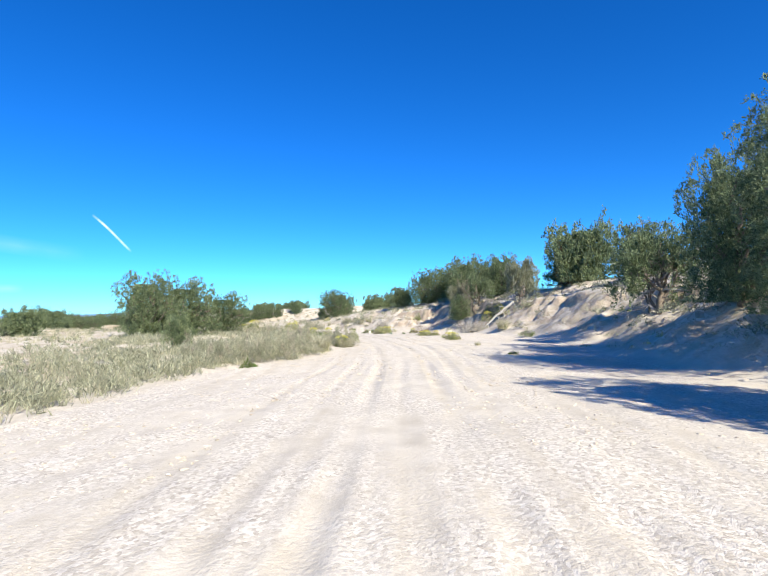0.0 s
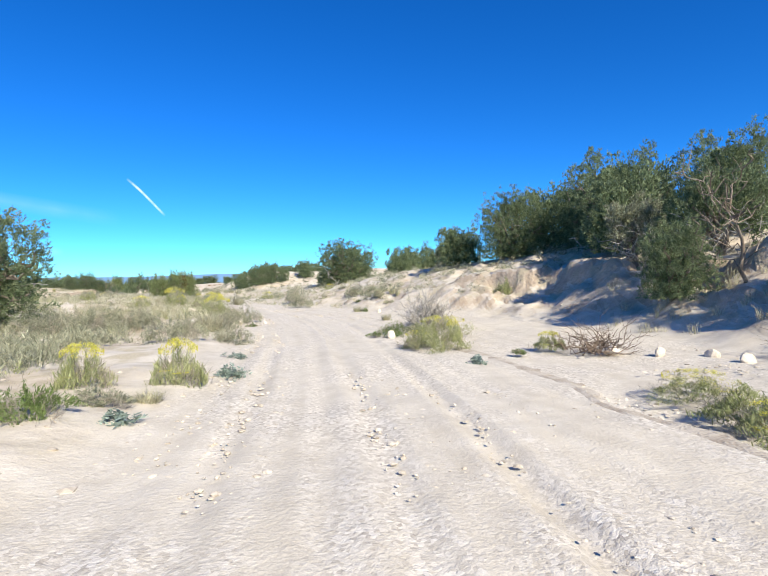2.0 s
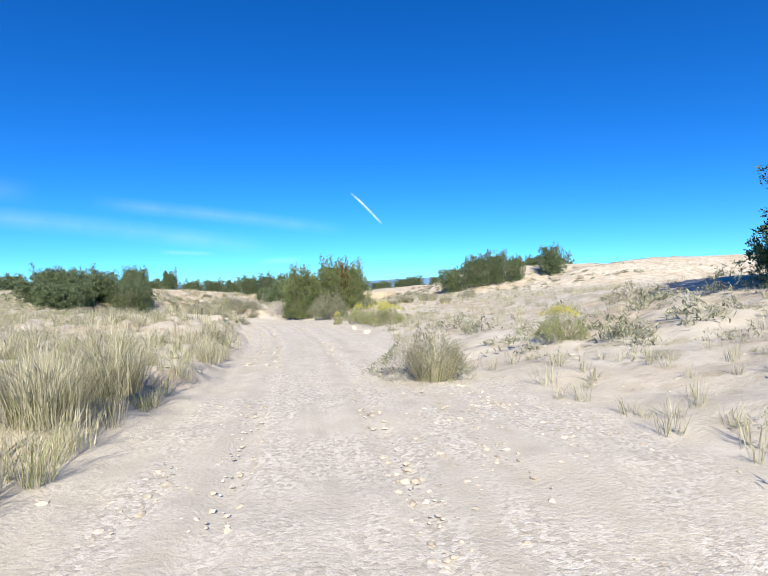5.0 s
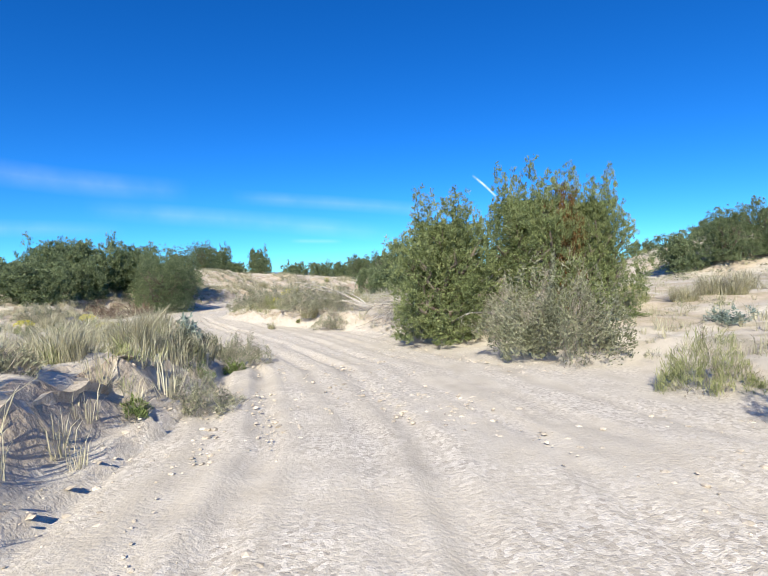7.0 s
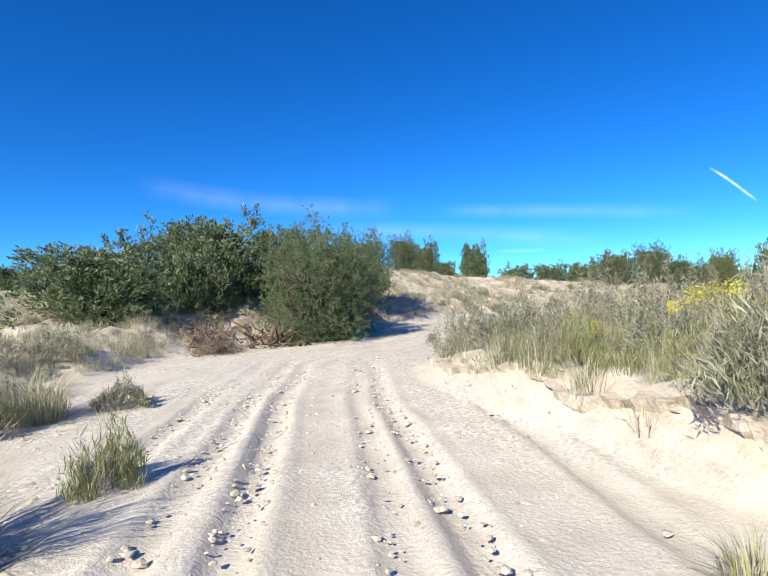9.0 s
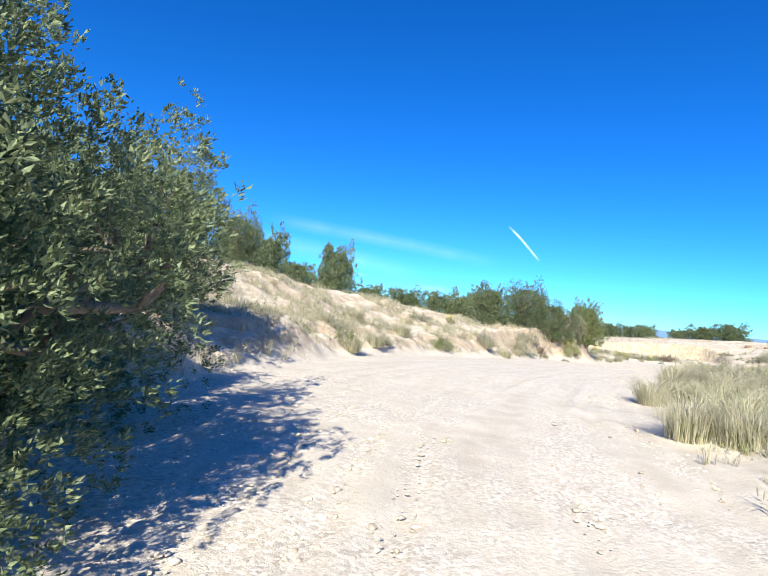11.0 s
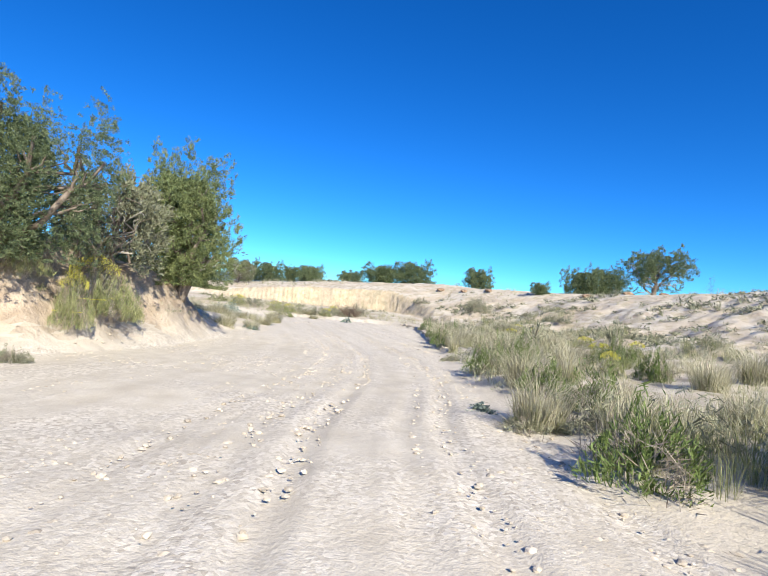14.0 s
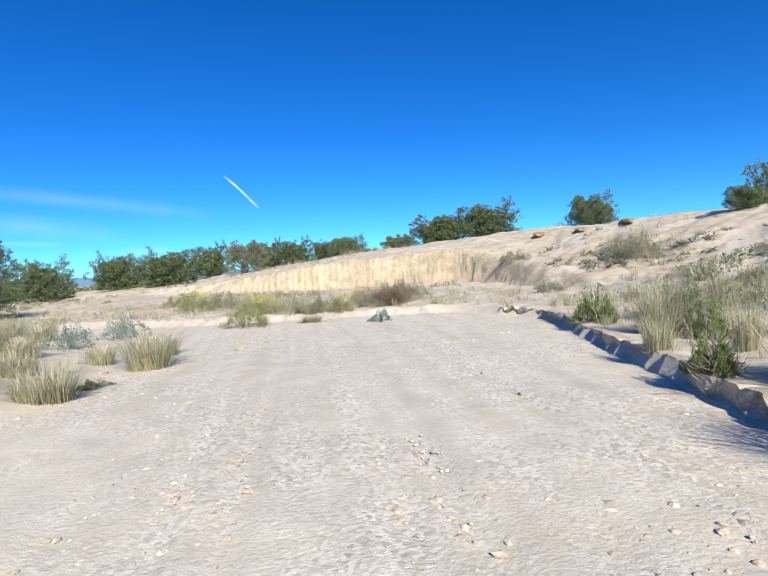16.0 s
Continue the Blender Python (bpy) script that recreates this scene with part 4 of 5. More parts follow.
TUFT_E = [(52.5, 231.5, 1.0, 0.5), (51.8, 233, 1.2, 0.6), (53.4, 233.6, 0.9, 0.45), (50.5, 235, 1.3, 0.6), (52.4, 236.2, 1.1, 0.5), (51, 238, 1.3, 0.6), (49.5, 236.5, 1.2, 0.6), (53.6, 229.2, 0.9, 0.5), (52.4, 228.2, 1.1, 0.6), (55.3, 234.4, 1.3, 0.8), (65, 234.4, 0.92, 0.62), (54.2, 235.4, 0.78, 0.49), (55.3, 236.2, 0.7, 0.56), (59, 241.2, 0.97, 0.32), (50.6, 241.9, 1.3, 0.8), (59.1, 243.1, 1.28, 0.43), (48.6, 244.8, 1.3, 0.8), (54.6, 253, 1.3, 0.8)]
TUFT_ALL = TUFT_A + TUFT_B + TUFT_C + TUFT_D + TUFT_E
HERB_A = [(62.1, 61.2, 0.44, 0.16), (52.1, 63, 0.49, 0.32), (70.3, 69.4, 1, 0.52), (60.9, 81.2, 0.72, 0.46), (69.5, 83.8, 0.32, 0.11), (68.5, 88.8, 1, 0.36), (69, 89.3, 1, 0.46), (65.5, 95.9, 0.38, 0.19), (73.2, 103.4, 0.67, 0.29), (74.1, 106.5, 0.46, 0.17), (65.5, 108.4, 0.53, 0.18), (64.2, 109, 0.51, 0.19), (57.7, 150.4, 0.45, 0.27), (66, 155.7, 0.82, 0.35), (38.3, 187.2, 1, 0.75), (50.5, 190, 0.79, 0.44), (40.4, 197.5, 1, 0.92), (40.4, 198, 1, 0.7), (56.7, 211.2, 0.76, 0.76), (57, 212.8, 0.82, 0.72), (61.1, 214.2, 0.66, 0.89), (57.8, 215.9, 0.97, 1.1), (58.7, 215.9, 0.97, 1.1), (62.7, 216.9, 1, 0.89)]
HERB_B = [(55.0, 208.8, 0.9, 0.85), (55.9, 206.6, 0.7, 0.6), (52.4, 197.6, 0.8, 0.7), (54.6, 201.5, 0.8, 0.7), (57.9, 148.9, 0.5, 0.3), (58.9, 146.2, 0.4, 0.25), (64.2, 218.4, 0.84, 1.05), (61, 224.7, 1, 1.1), (62.3, 228.6, 0.48, 0.48), (64.5, 230.8, 0.7, 0.86), (65.5, 232.3, 1, 0.96), (54.7, 233, 0.47, 0.16), (64.4, 233.5, 0.82, 0.82)]
HERB_ALL = HERB_A + HERB_B
RABBIT_A = [(56.3, 67.7, 0.44, 0.33), (58.5, 70.5, 0.84, 0.61), (66, 71.1, 0.81, 0.44), (66.6, 72.4, 0.8, 0.4), (60.9, 74.9, 0.75, 0.81), (68.4, 76.9, 0.54, 0.39), (67.9, 77.6, 0.83, 0.35), (75.7, 78.1, 0.86, 0.61), (68.4, 78.2, 0.94, 0.39), (75.9, 78.9, 0.92, 0.86), (68.9, 79.2, 1.16, 0.35), (75.2, 79.5, 0.92, 0.77), (76.6, 80.5, 1.6, 1.5), (61.2, 83.1, 0.71, 0.62), (62.5, 83.4, 0.74, 0.69), (70.6, 84.1, 0.63, 0.4), (68.2, 85.3, 1.35, 0.79), (68.1, 86, 0.75, 0.42), (69.5, 86.6, 0.46, 0.58), (70.2, 88.5, 1.79, 0.56), (77.9, 95.8, 0.93, 0.91), (64.4, 98.8, 0.89, 1.03), (64.5, 100.1, 1.55, 0.97), (60.9, 108.4, 1.06, 0.66)]
RABBIT_B = [(64.3, 110.5, 0.8, 0.77), (62.8, 111.6, 1.59, 1.27), (63.3, 115.7, 0.81, 0.76), (77.3, 123.7, 1.03, 0.54), (56.2, 123.8, 1.25, 1.04), (72, 128.7, 1.23, 0.77), (67.9, 141.6, 1.8, 1.0), (67.5, 143.4, 1.9, 1.05), (66.4, 144.6, 1.3, 0.95), (65.1, 144.8, 0.42, 0.68), (67.7, 145.3, 0.96, 1.05), (66.2, 147.1, 0.98, 1.03), (65.6, 149.1, 1.09, 0.95), (48.1, 154.3, 0.71, 0.6), (49.2, 156.5, 1.1, 0.55), (53.4, 163.0, 1.2, 0.9), (51.9, 164.0, 1.0, 0.85), (48.1, 157.8, 0.39, 0.37), (66.8, 158.5, 0.68, 0.57), (45.9, 159.1, 0.89, 0.74), (49, 159.3, 0.53, 0.67), (54.5, 161.2, 0.32, 0.14), (51.9, 164.4, 0.46, 0.57), (54, 202.8, 0.34, 0.16)]
RABBIT_C = [(56.9, 241.4, 1.3, 0.85), (39.5, 205.4, 0.74, 0.58), (60.2, 214.6, 0.54, 0.56), (62.6, 217.5, 0.79, 0.6), (47.5, 218.1, 0.95, 1.02), (48.5, 218.4, 0.84, 1.22), (65.7, 219.1, 0.65, 0.58), (48.8, 219.2, 1.38, 1.36), (49.2, 220.5, 1.21, 1.32), (66.6, 222.6, 0.84, 0.52), (68.1, 228.2, 0.67, 0.56), (67.4, 229.2, 0.74, 0.46), (68.1, 230.3, 1, 0.63), (69.2, 231.2, 0.91, 0.38), (60.3, 242.9, 0.87, 0.63), (57.6, 243.6, 1.01, 0.63), (56.9, 243.9, 1.16, 0.82), (61.6, 245.9, 1.01, 0.63), (57.1, 246.9, 1.16, 0.73), (54.3, 249.2, 1.44, 0.9), (53, 253.5, 1.68, 0.79)]
RABBIT_ALL = RABBIT_A + RABBIT_B + RABBIT_C
BLUE_A = [(61.8, 81.1, 0.43, 0.16), (67.9, 83, 0.38, 0.19), (63.4, 83.9, 0.51, 0.3), (63.7, 86.3, 0.54, 0.16), (65.8, 108.9, 0.37, 0.19), (60.2, 140.6, 0.4, 0.3), (56.2, 151, 0.78, 0.78), (67.7, 153.8, 0.86, 0.38), (65.6, 155.6, 0.53, 0.35), (55.3, 212, 0.43, 0.14), (45.2, 212.1, 1.39, 0.59), (53.5, 228.9, 0.66, 0.27), (52.4, 239, 1.14, 0.82), (61.1, 239.7, 0.62, 0.46), (53.3, 240.9, 1.23, 0.88)]
BLUE_ALL = BLUE_A
PALE_A = [(64, 152.2, 2.3, 2.1)]
PALE_ALL = PALE_A
CHOLLA_A = [(68.7, 223.2, 0.82, 0.82), (65.7, 224.8, 1.19, 0.95)]
CHOLLA_ALL = CHOLLA_A

def bush_set(seed, n, blade, mat, upright, narrow, name="foliage"):
    """Meshes one metre wide and high for small, middling and large bushes, with blades that come out alike in size."""
    return [[bush_mesh(seed + 10 * k + q, 1, 1, int(n * f), blade / s, mat, name, upright, 0, narrow) for q in range(2)] for k, (f, s) in enumerate(((.5, .5), (1.1, 1.0), (2.6, 2.0), (5.0, 3.0)))]


BUSH = {
    "sage": bush_set(300, 1900, .11, SAGE, .6, .22),
    "dry": bush_set(340, 420, .24, TWIG, .5, .055, "undergrowth"),
    "rabbit": bush_set(380, 1500, .17, RABBIT, .85, .11),
    "bloom": bush_set(420, 1200, .022, FLOWER, .7, 1.5, "bloom"),
    "blue": bush_set(460, 700, .12, SAGE_BLUE, .5, .5),
    "herb": bush_set(500, 2400, .085, GREEN, .65, .26),
    "pale": bush_set(540, 4200, .07, JUNIPER_PALE, .45, .6),
    "tuft": [[grass_mesh(580 + 10 * k + q, 1.2, 1, n, STRAW, "blade_fan", w, .42) for q in range(3)] for k, (n, w) in enumerate(((190, .007), (380, .0045), (640, .0032)))],
    "under": [[grass_mesh(620 + 10 * k + q, 1.0, .6, n, RABBIT, "undergrowth", w, .5) for q in range(2)] for k, (n, w) in enumerate(((40, .013), (80, .008), (130, .005)))],
}


def lift_flowers(meshes):
    """Moves the flower heads up to the rounded top of the bush."""
    for me in meshes:
        co = np.empty(len(me.vertices) * 3, np.float32)
        me.vertices.foreach_get("co", co)
        co = co.reshape(-1, 5, 3)
        c = co.mean(1)
        far = np.hypot(c[:, 0], c[:, 1])
        co[:, :, :2] *= np.minimum(1, .36 / np.maximum(far, .01))[:, None, None]
        c = co.mean(1)
        top = .98 - 1.5 * (c[:, 0] ** 2 + c[:, 1] ** 2)
        keep = np.sin(9 * c[:, 0] + 1) + np.sin(8 * c[:, 1]) > -.9
        lift = np.where(keep, np.maximum(top, .3) * np.random.RandomState(3).uniform(.85, 1.0, len(top)) - c[:, 2], -c[:, 2] + .3)
        co[:, :, 2] += lift[:, None]
        me.vertices.foreach_set("co", co.ravel())
        me.update()


for group in BUSH["bloom"]:
    lift_flowers(group)
KINDS = (
    ("sagebrush", SAGE_ALL, (("foliage", "sage"), ("undergrowth", "dry")), "grey-green sagebrush with dry twigs on sand", "bush"),
    ("grass_tuft", TUFT_ALL, (("blade_fan", "tuft"), ("undergrowth", "under")), "tall dry straw-coloured grass tuft on sand", "grass"),
    ("herb", HERB_ALL, (("foliage", "herb"), ("undergrowth", "dry")), "low bright green leafy shrub on sand", "bush"),
    ("rabbitbrush", RABBIT_ALL, (("foliage", "rabbit"), ("bloom", "bloom"), ("undergrowth", "dry")), "yellow-flowering rabbitbrush with green stems", "bush"),
    ("blue_sage", BLUE_ALL, (("foliage", "blue"),), "pale blue-grey leafy sage clump on sand", "bush"),
    ("pale_bush", PALE_ALL, (("foliage", "pale"), ("undergrowth", "dry")), "large pale grey-green leafy bush beside the track", "bush"),
)
for name, rows, made, label, category in KINDS:
    for k, (x, y, w, h) in enumerate(rows):
        span = max(w, h)
        size = 0 if span < .5 else 1 if span < .95 else 2 if span < 1.8 else 3
        pieces = [(p, BUSH[b][min(size, len(BUSH[b]) - 1)][k % 2], "") for p, b in made if b != "bloom" or k % 4]
        thing(name, pieces, x, y, 47 * k % 360, (max(w, .3) * 1.1, max(h, .12) * 1.15), label, category, name + "s of the wash", sink=.03)


def cholla_mesh(seed):
    rng = np.random.RandomState(seed)
    lines = []
    for k in range(16):
        a = rng.rand() * 6.28
        s = np.array([math.cos(a) * .1, math.sin(a) * .1, 0])
        e = s + [math.cos(a) * rng.uniform(.1, .5), math.sin(a) * rng.uniform(.1, .5), rng.uniform(.4, 1)]
        lines.append(limb(rng, s, e, .035, .03, .12, 5))
        for q in range(2):
            b = lines[-1 - q][0][rng.randint(2, 4)]
            lines.append(limb(rng, b, b + unit(rng.normal(size=3) + [0, 0, .8]) * rng.uniform(.15, .35), .028, .022, .1, 4))
    return tubes("joints", lines, SAGE, 5)


for k, (x, y, w, h) in enumerate(CHOLLA_ALL):
    thing("cholla_cactus", [("joints", cholla_mesh(k), "spiny grey-green jointed stems")], x, y, 30 * k, (w, h * 1.1), "spiny branching grey-green cholla cactus among dry grass", "cactus")


# ---- dead wood, roots and rocks ----
def brush_pile(seed, wide, tall, n, thick, mat, name, flat=.5):
    """A heap of bent dead branches that spring from a few places."""
    rng = np.random.RandomState(seed)
    lines = []
    for k in range(n):
        a = rng.rand() * 6.28
        s = np.array([rng.normal() * wide * .16, rng.normal() * wide * .16, rng.rand() * tall * .25])
        e = s + np.array([math.cos(a) * wide * rng.uniform(.2, .5), math.sin(a) * wide * rng.uniform(.2, .5), tall * rng.uniform(-.1, 1) * (1 - flat * rng.rand())])
        e[2] = max(e[2], .02)
        lines.append(limb(rng, s, e, thick * rng.uniform(.4, 1.3), thick * .15, .3, 6))
        for q in range(2):
            b = lines[-1 - q][0][rng.randint(2, 5)]
            d = unit(e - s + rng.normal(size=3) * .7 * wide * .3)
            lines.append(limb(rng, b, b + d * wide * rng.uniform(.08, .22), thick * .3, thick * .08, .3, 4))
    return tubes(name, lines, mat, 5)


PILES = (("dead_brush", 70.9, 90.7, 1.7, 1.5, 240, .024, DEADWOOD, "upright bleached dead brush standing in the gravel bed"),
         ("flood_debris", 71.2, 83.2, 1.7, .7, 80, .014, ROOT, "brown flood-piled twigs round a pale rock"),
         ("root_mass", 72.7, 78.3, 2.4, 1.3, 150, .026, DEADWOOD, "tangle of bleached roots at the foot of the bank"),
         ("brushwood", 60.5, 156.6, 2.0, 1.3, 150, .011, DEADWOOD, "bleached drooping dead limbs under the juniper"),
         ("root_mass", 40.9, 168.3, 2.6, 1.2, 50, .045, ROOT, "bare brown juniper roots hanging from the cut bank"),
         ("root_mass", 46.0, 214.6, 1.5, 1.0, 50, .03, ROOT, "dark tangled root ball in the eroded bank"),
         ("root_mass", 39.3, 167.0, 3.2, 1.0, 40, .035, ROOT, "weathered roots and twigs on the shaded bank"),
         ("dead_brush", 62.3, 243.8, 1.9, 1.1, 260, .012, ROOT, "low brown dead brush at the foot of the pale hill"),
         ("dead_brush", 78.2, 86.6, 2.6, 1.9, 160, .014, DEADWOOD, "grey dead juniper limbs hanging down the cut bank"),
         ("root_mass", 73.6, 79.6, 2.0, 1.0, 160, .014, ROOT, "dark roots hanging from the undercut bank"),
         ("root_mass", 40.9, 166.2, 1.8, 0.7, 110, .014, ROOT, "bare juniper roots over the foot of the bank"),
         ("fallen_branch", 75.5, 99.6, 1.8, .3, 14, .03, DEADWOOD, "bleached driftwood lying at the foot of the bank"))
for k, (name, x, y, w, h, n, thick, mat, label) in enumerate(PILES):
    ob = new(name, brush_pile(100 + k, w, h, n, thick, mat, name, .3 if h > 1.5 else .5))
    ob.matrix_world = pose(x, y, spot(x, y, .03), 0, 0, 40 * k)
    tagged(ob, label, "dead wood")
# fallen tree with bleached boughs, and the snag of a dead juniper
rng = np.random.RandomState(7)
def arched(rng, start, end, lift, r0, r1, n=9):
    """A smooth bough that bows up between its ends."""
    u = np.linspace(0, 1, n)[:, None]
    sway = unit(rng.normal(size=3)) * np.linalg.norm(np.subtract(end, start)) * .05
    p = np.array(start) * (1 - u) + np.array(end) * u + np.array([0, 0, lift]) * np.sin(u * np.pi) + sway * np.sin(u * 2 * np.pi)
    return p, np.linspace(r0, r1, n)


boughs = [arched(rng, (0, 0, .15), (-3.2, 1.5, 1.15), .15, .055, .014), arched(rng, (-.2, .1, .2), (-2.6, -.3, 1.25), .2, .04, .01), arched(rng, (.1, .2, .1), (-2.2, 2.1, 1.0), .2, .035, .009), arched(rng, (0, 0, .15), (-3.0, .6, .45), .25, .045, .012)]
ob = new("fallen_tree", tubes("fallen_tree", boughs[:1], DEADWOOD, 7))
for bough in boughs:
    group = [] if bough is boughs[0] else [bough]
    for k in range(7):
        b = bough[0][3 + k % 6]
        e = b + unit(rng.normal(size=3) * [.7, .7, .5] + [-.7, .2, .25]) * rng.uniform(.35, .9)
        group.append(arched(rng, b, e, .06, .013, .004, 6))
    new("branch", tubes("branch", group, DEADWOOD, 5)).parent = ob
ob.matrix_world = pose(57.6, 160.9, spot(57.6, 160.9, .05), 0, 0, 8)
tagged(ob, "bleached forked trunk of a fallen juniper in brush", "dead wood")

# heap of bleached limbs that sweep out of the bank and droop to the sand
heap = tagged(new("brushwood"), "large heap of bleached dead juniper limbs on the sand", "dead wood")
heap.matrix_world = pose(60.5, 158.3, spot(60.5, 158.3, .05), 0, 0, 4)
for k in range(9):
    group = []
    fan = rng.normal() * .5
    for q in range(20):
        start = np.array([rng.normal() * .5 - .2, rng.normal() * .4 + .1 * (k - 4), rng.uniform(.05, .5)])
        long, way = rng.uniform(.5, 2.3), fan + rng.normal() * .45
        end = start + [-long * math.cos(way), long * math.sin(way), 0]
        end[2] = rng.uniform(-.2, .75)
        bough = arched(rng, start, end, rng.uniform(-.05, .35), rng.uniform(.007, .024), .004, 7)
        group.append(bough)
        for w in range(2):
            b = bough[0][2 + rng.randint(0, 4)]
            group.append(arched(rng, b, b + unit(end - start + rng.normal(size=3) * .8 * long) * rng.uniform(.15, .5), .05, .006, .002, 5))
    new("limb", tubes("limb", group, DEADWOOD, 5)).parent = heap

# bleached trunk that leans down the cut bank, with its forks
rng = np.random.RandomState(17)
top, foot = np.array([75.47, 76.64, 3.35]), np.array([73.57, 77.84, 1.38])
mid, across = (top + foot) / 2, np.array([.8, -.6, 0])
lines = [limb(rng, top, foot, .13, .07, .05, 8), limb(rng, mid, foot + across * .9 - [0, 0, .1], .06, .03, .12, 7), limb(rng, mid + (top - foot) * .15, foot + across * 1.7, .05, .02, .15, 7)]
ob = new("leaning_trunk", tubes("leaning_trunk", lines[:1], DEADWOOD))
lines[1][0][0], lines[2][0][0] = lines[0][0][4], lines[0][0][3]
for k in range(12):
    s = lines[0][0][k % 8]
    lines.append(limb(rng, s, s + unit(rng.normal(size=3) + [0, 0, .2]) * rng.uniform(.5, 1.2), .03, .008, .25, 6))
for line in lines[1:]:
    new("branch", tubes("branch", [line], DEADWOOD)).parent = ob
tagged(ob, "bleached fallen trunk leaning down the cut bank", "dead wood")


def snag(x, y, tall, turn, label, seed):
    rng = np.random.RandomState(seed)
    lines = [limb(rng, (0, 0, -.2), (.3 * tall, 0, tall * .5), .02 * tall, .012 * tall, .14)]
    for k in range(34):
        b = lines[0][0][rng.randint(2, 6)] if k < 6 else lines[rng.randint(1, len(lines))][0][rng.randint(2, 5)]
        a = rng.rand() * 6.28
        lines.append(limb(rng, b, b + np.array([math.cos(a) * .35, math.sin(a) * .35, rng.uniform(.1, .5)]) * tall * rng.uniform(.5, 1), .006 * tall, .0015 * tall, .25, 6))
    ob = new("dead_tree", tubes("dead_tree", lines, BARK))
    ob.matrix_world = pose(x, y, spot(x, y, .05), 0, 0, turn)
    return tagged(ob, label, "dead tree")


snag(92.6, 237.5, 1.7, 0, "small bare dead tree on the crest of the hill", 1)
snag(69.2, 60.3, 3.2, 60, "bare twisted branches of a half-dead juniper on the bank", 2)
snag(48.3, 219.3, 3.4, 100, "bare grey dead juniper leaning over the wash", 3)
snag(77.0, 83.6, 3.0, 200, "leaning grey dead juniper limbs on the cut bank", 4)


def rock_mesh(seed, mat=None):
    rng = np.random.RandomState(seed)
    bm = bmesh.new()
    bmesh.ops.create_icosphere(bm, subdivisions=2, radius=.5)
    for v in bm.verts:
        c = v.co.copy()
        v.co *= 1 + .35 * noise.noise(c * 1.6 + Vector((seed * 3.1, 0, 0))) + .15 * noise.noise(c * 4 + Vector((0, seed, 0)))
        v.co.z *= .7
    me = bpy.data.meshes.new("rock")
    bm.to_mesh(me)
    bm.free()
    me.materials.append(mat or STONE)
    return me


ROCKS = [rock_mesh(k) for k in range(4)]
for k, (x, y, s) in enumerate(((71.4, 83.0, .35), (63.6, 105.0, .5), (71.9, 82.2, .25), (68.4, 88.3, .34), (72.4, 81.4, .3), (72.2, 80.6, .28), (66.2, 96.7, .25), (64.6, 100.3, .3), (65.2, 97.2, .3), (73.4, 79.6, .3), (67.0, 138.0, .35), (66.3, 140.8, .3), (60.4, 73.6, .2), (64.6, 104.2, .2), (73.6, 101.8, .3))):
    ob = new("rock", ROCKS[k % 4])
    ob.matrix_world = pose(x, y, spot(x, y, -.1 * s), 20 * k, 35 * k, 70 * k) @ Matrix.Diagonal((s, s, s, 1))
    tagged(ob, "pale angular sandstone rock lying on the sand", "rock", "rocks in the wash")

# brown ledges on the crest of the hill
LEDGE = material("brown_sandstone", [(.16, .11, .075), (.28, .20, .135), (.40, .31, .22)], .4, 7, .01, .9, .2)
ledge_rock = rock_mesh(11, LEDGE)
for k, (x, y, long, turn) in enumerate(((83.0, 236.6, 3.2, 35), (84.4, 234.6, 3.6, 40), (86.2, 233.2, 3.0, 45), (81.2, 239.2, 2.0, 40), (78.6, 250.2, 3.4, 60), (77.2, 252.6, 3.0, 55), (75.6, 254.8, 2.4, 50))):
    ob = new("sandstone_ledge", ledge_rock)
    ob.matrix_world = pose(x, y, spot(x, y, -.05), 0, 0, turn) @ Matrix.Diagonal((long, .7, .6, 1))
    tagged(ob, "low brown sandstone ledge on the crest of the hill", "rock", "ledges on the hill")

# ---- what nobody could count: grass, low brush, gravel, far woods ----
def strewn(rng, n, near, far, keep):
    """Places beyond the bed's edges, thinned by a test on x, y and the signed distance beyond the edge."""
    y = rng.uniform(46, 275, n)
    x = track_x(y) + far * np.sign(rng.rand(n) - .5) * rng.rand(n) ** 1.7
    z, beyond, side = land(x, y)
    ok = (beyond > near) & keep(x, y, side)
    return x[ok], y[ok], z[ok], side[ok]


def join_copies(name, meshes, x, y, z, turn, wide, tall, mat, label, category):
    """One object out of many turned and scaled copies."""
    vs, fs, k = [], [], 0
    pick = np.arange(len(x)) % len(meshes)
    for m, me in enumerate(meshes):
        co = np.empty(len(me.vertices) * 3, np.float32)
        me.vertices.foreach_get("co", co)
        co = co.reshape(-1, 3)
        f = np.empty(len(me.loops), np.int32)
        me.loops.foreach_get("vertex_index", f)
        f = f.reshape(-1, 3)
        i = np.where(pick == m)[0]
        if not len(i):
            continue
        c, s = np.cos(turn[i])[:, None], np.sin(turn[i])[:, None]
        v = np.stack([(co[:, 0] * c - co[:, 1] * s) * wide[i, None] + x[i, None], (co[:, 0] * s + co[:, 1] * c) * wide[i, None] + y[i, None], co[:, 2] * tall[i, None] + z[i, None]], -1)
        vs.append(v.reshape(-1, 3))
        fs.append((f[None] + (np.arange(len(i)) * len(co))[:, None, None]).reshape(-1, 3) + k)
        k += len(i) * len(co)
    ob = new(name, mesh_of(name, np.concatenate(vs), np.concatenate(fs), mat))
    return tagged(ob, label, category, kind="stuff")


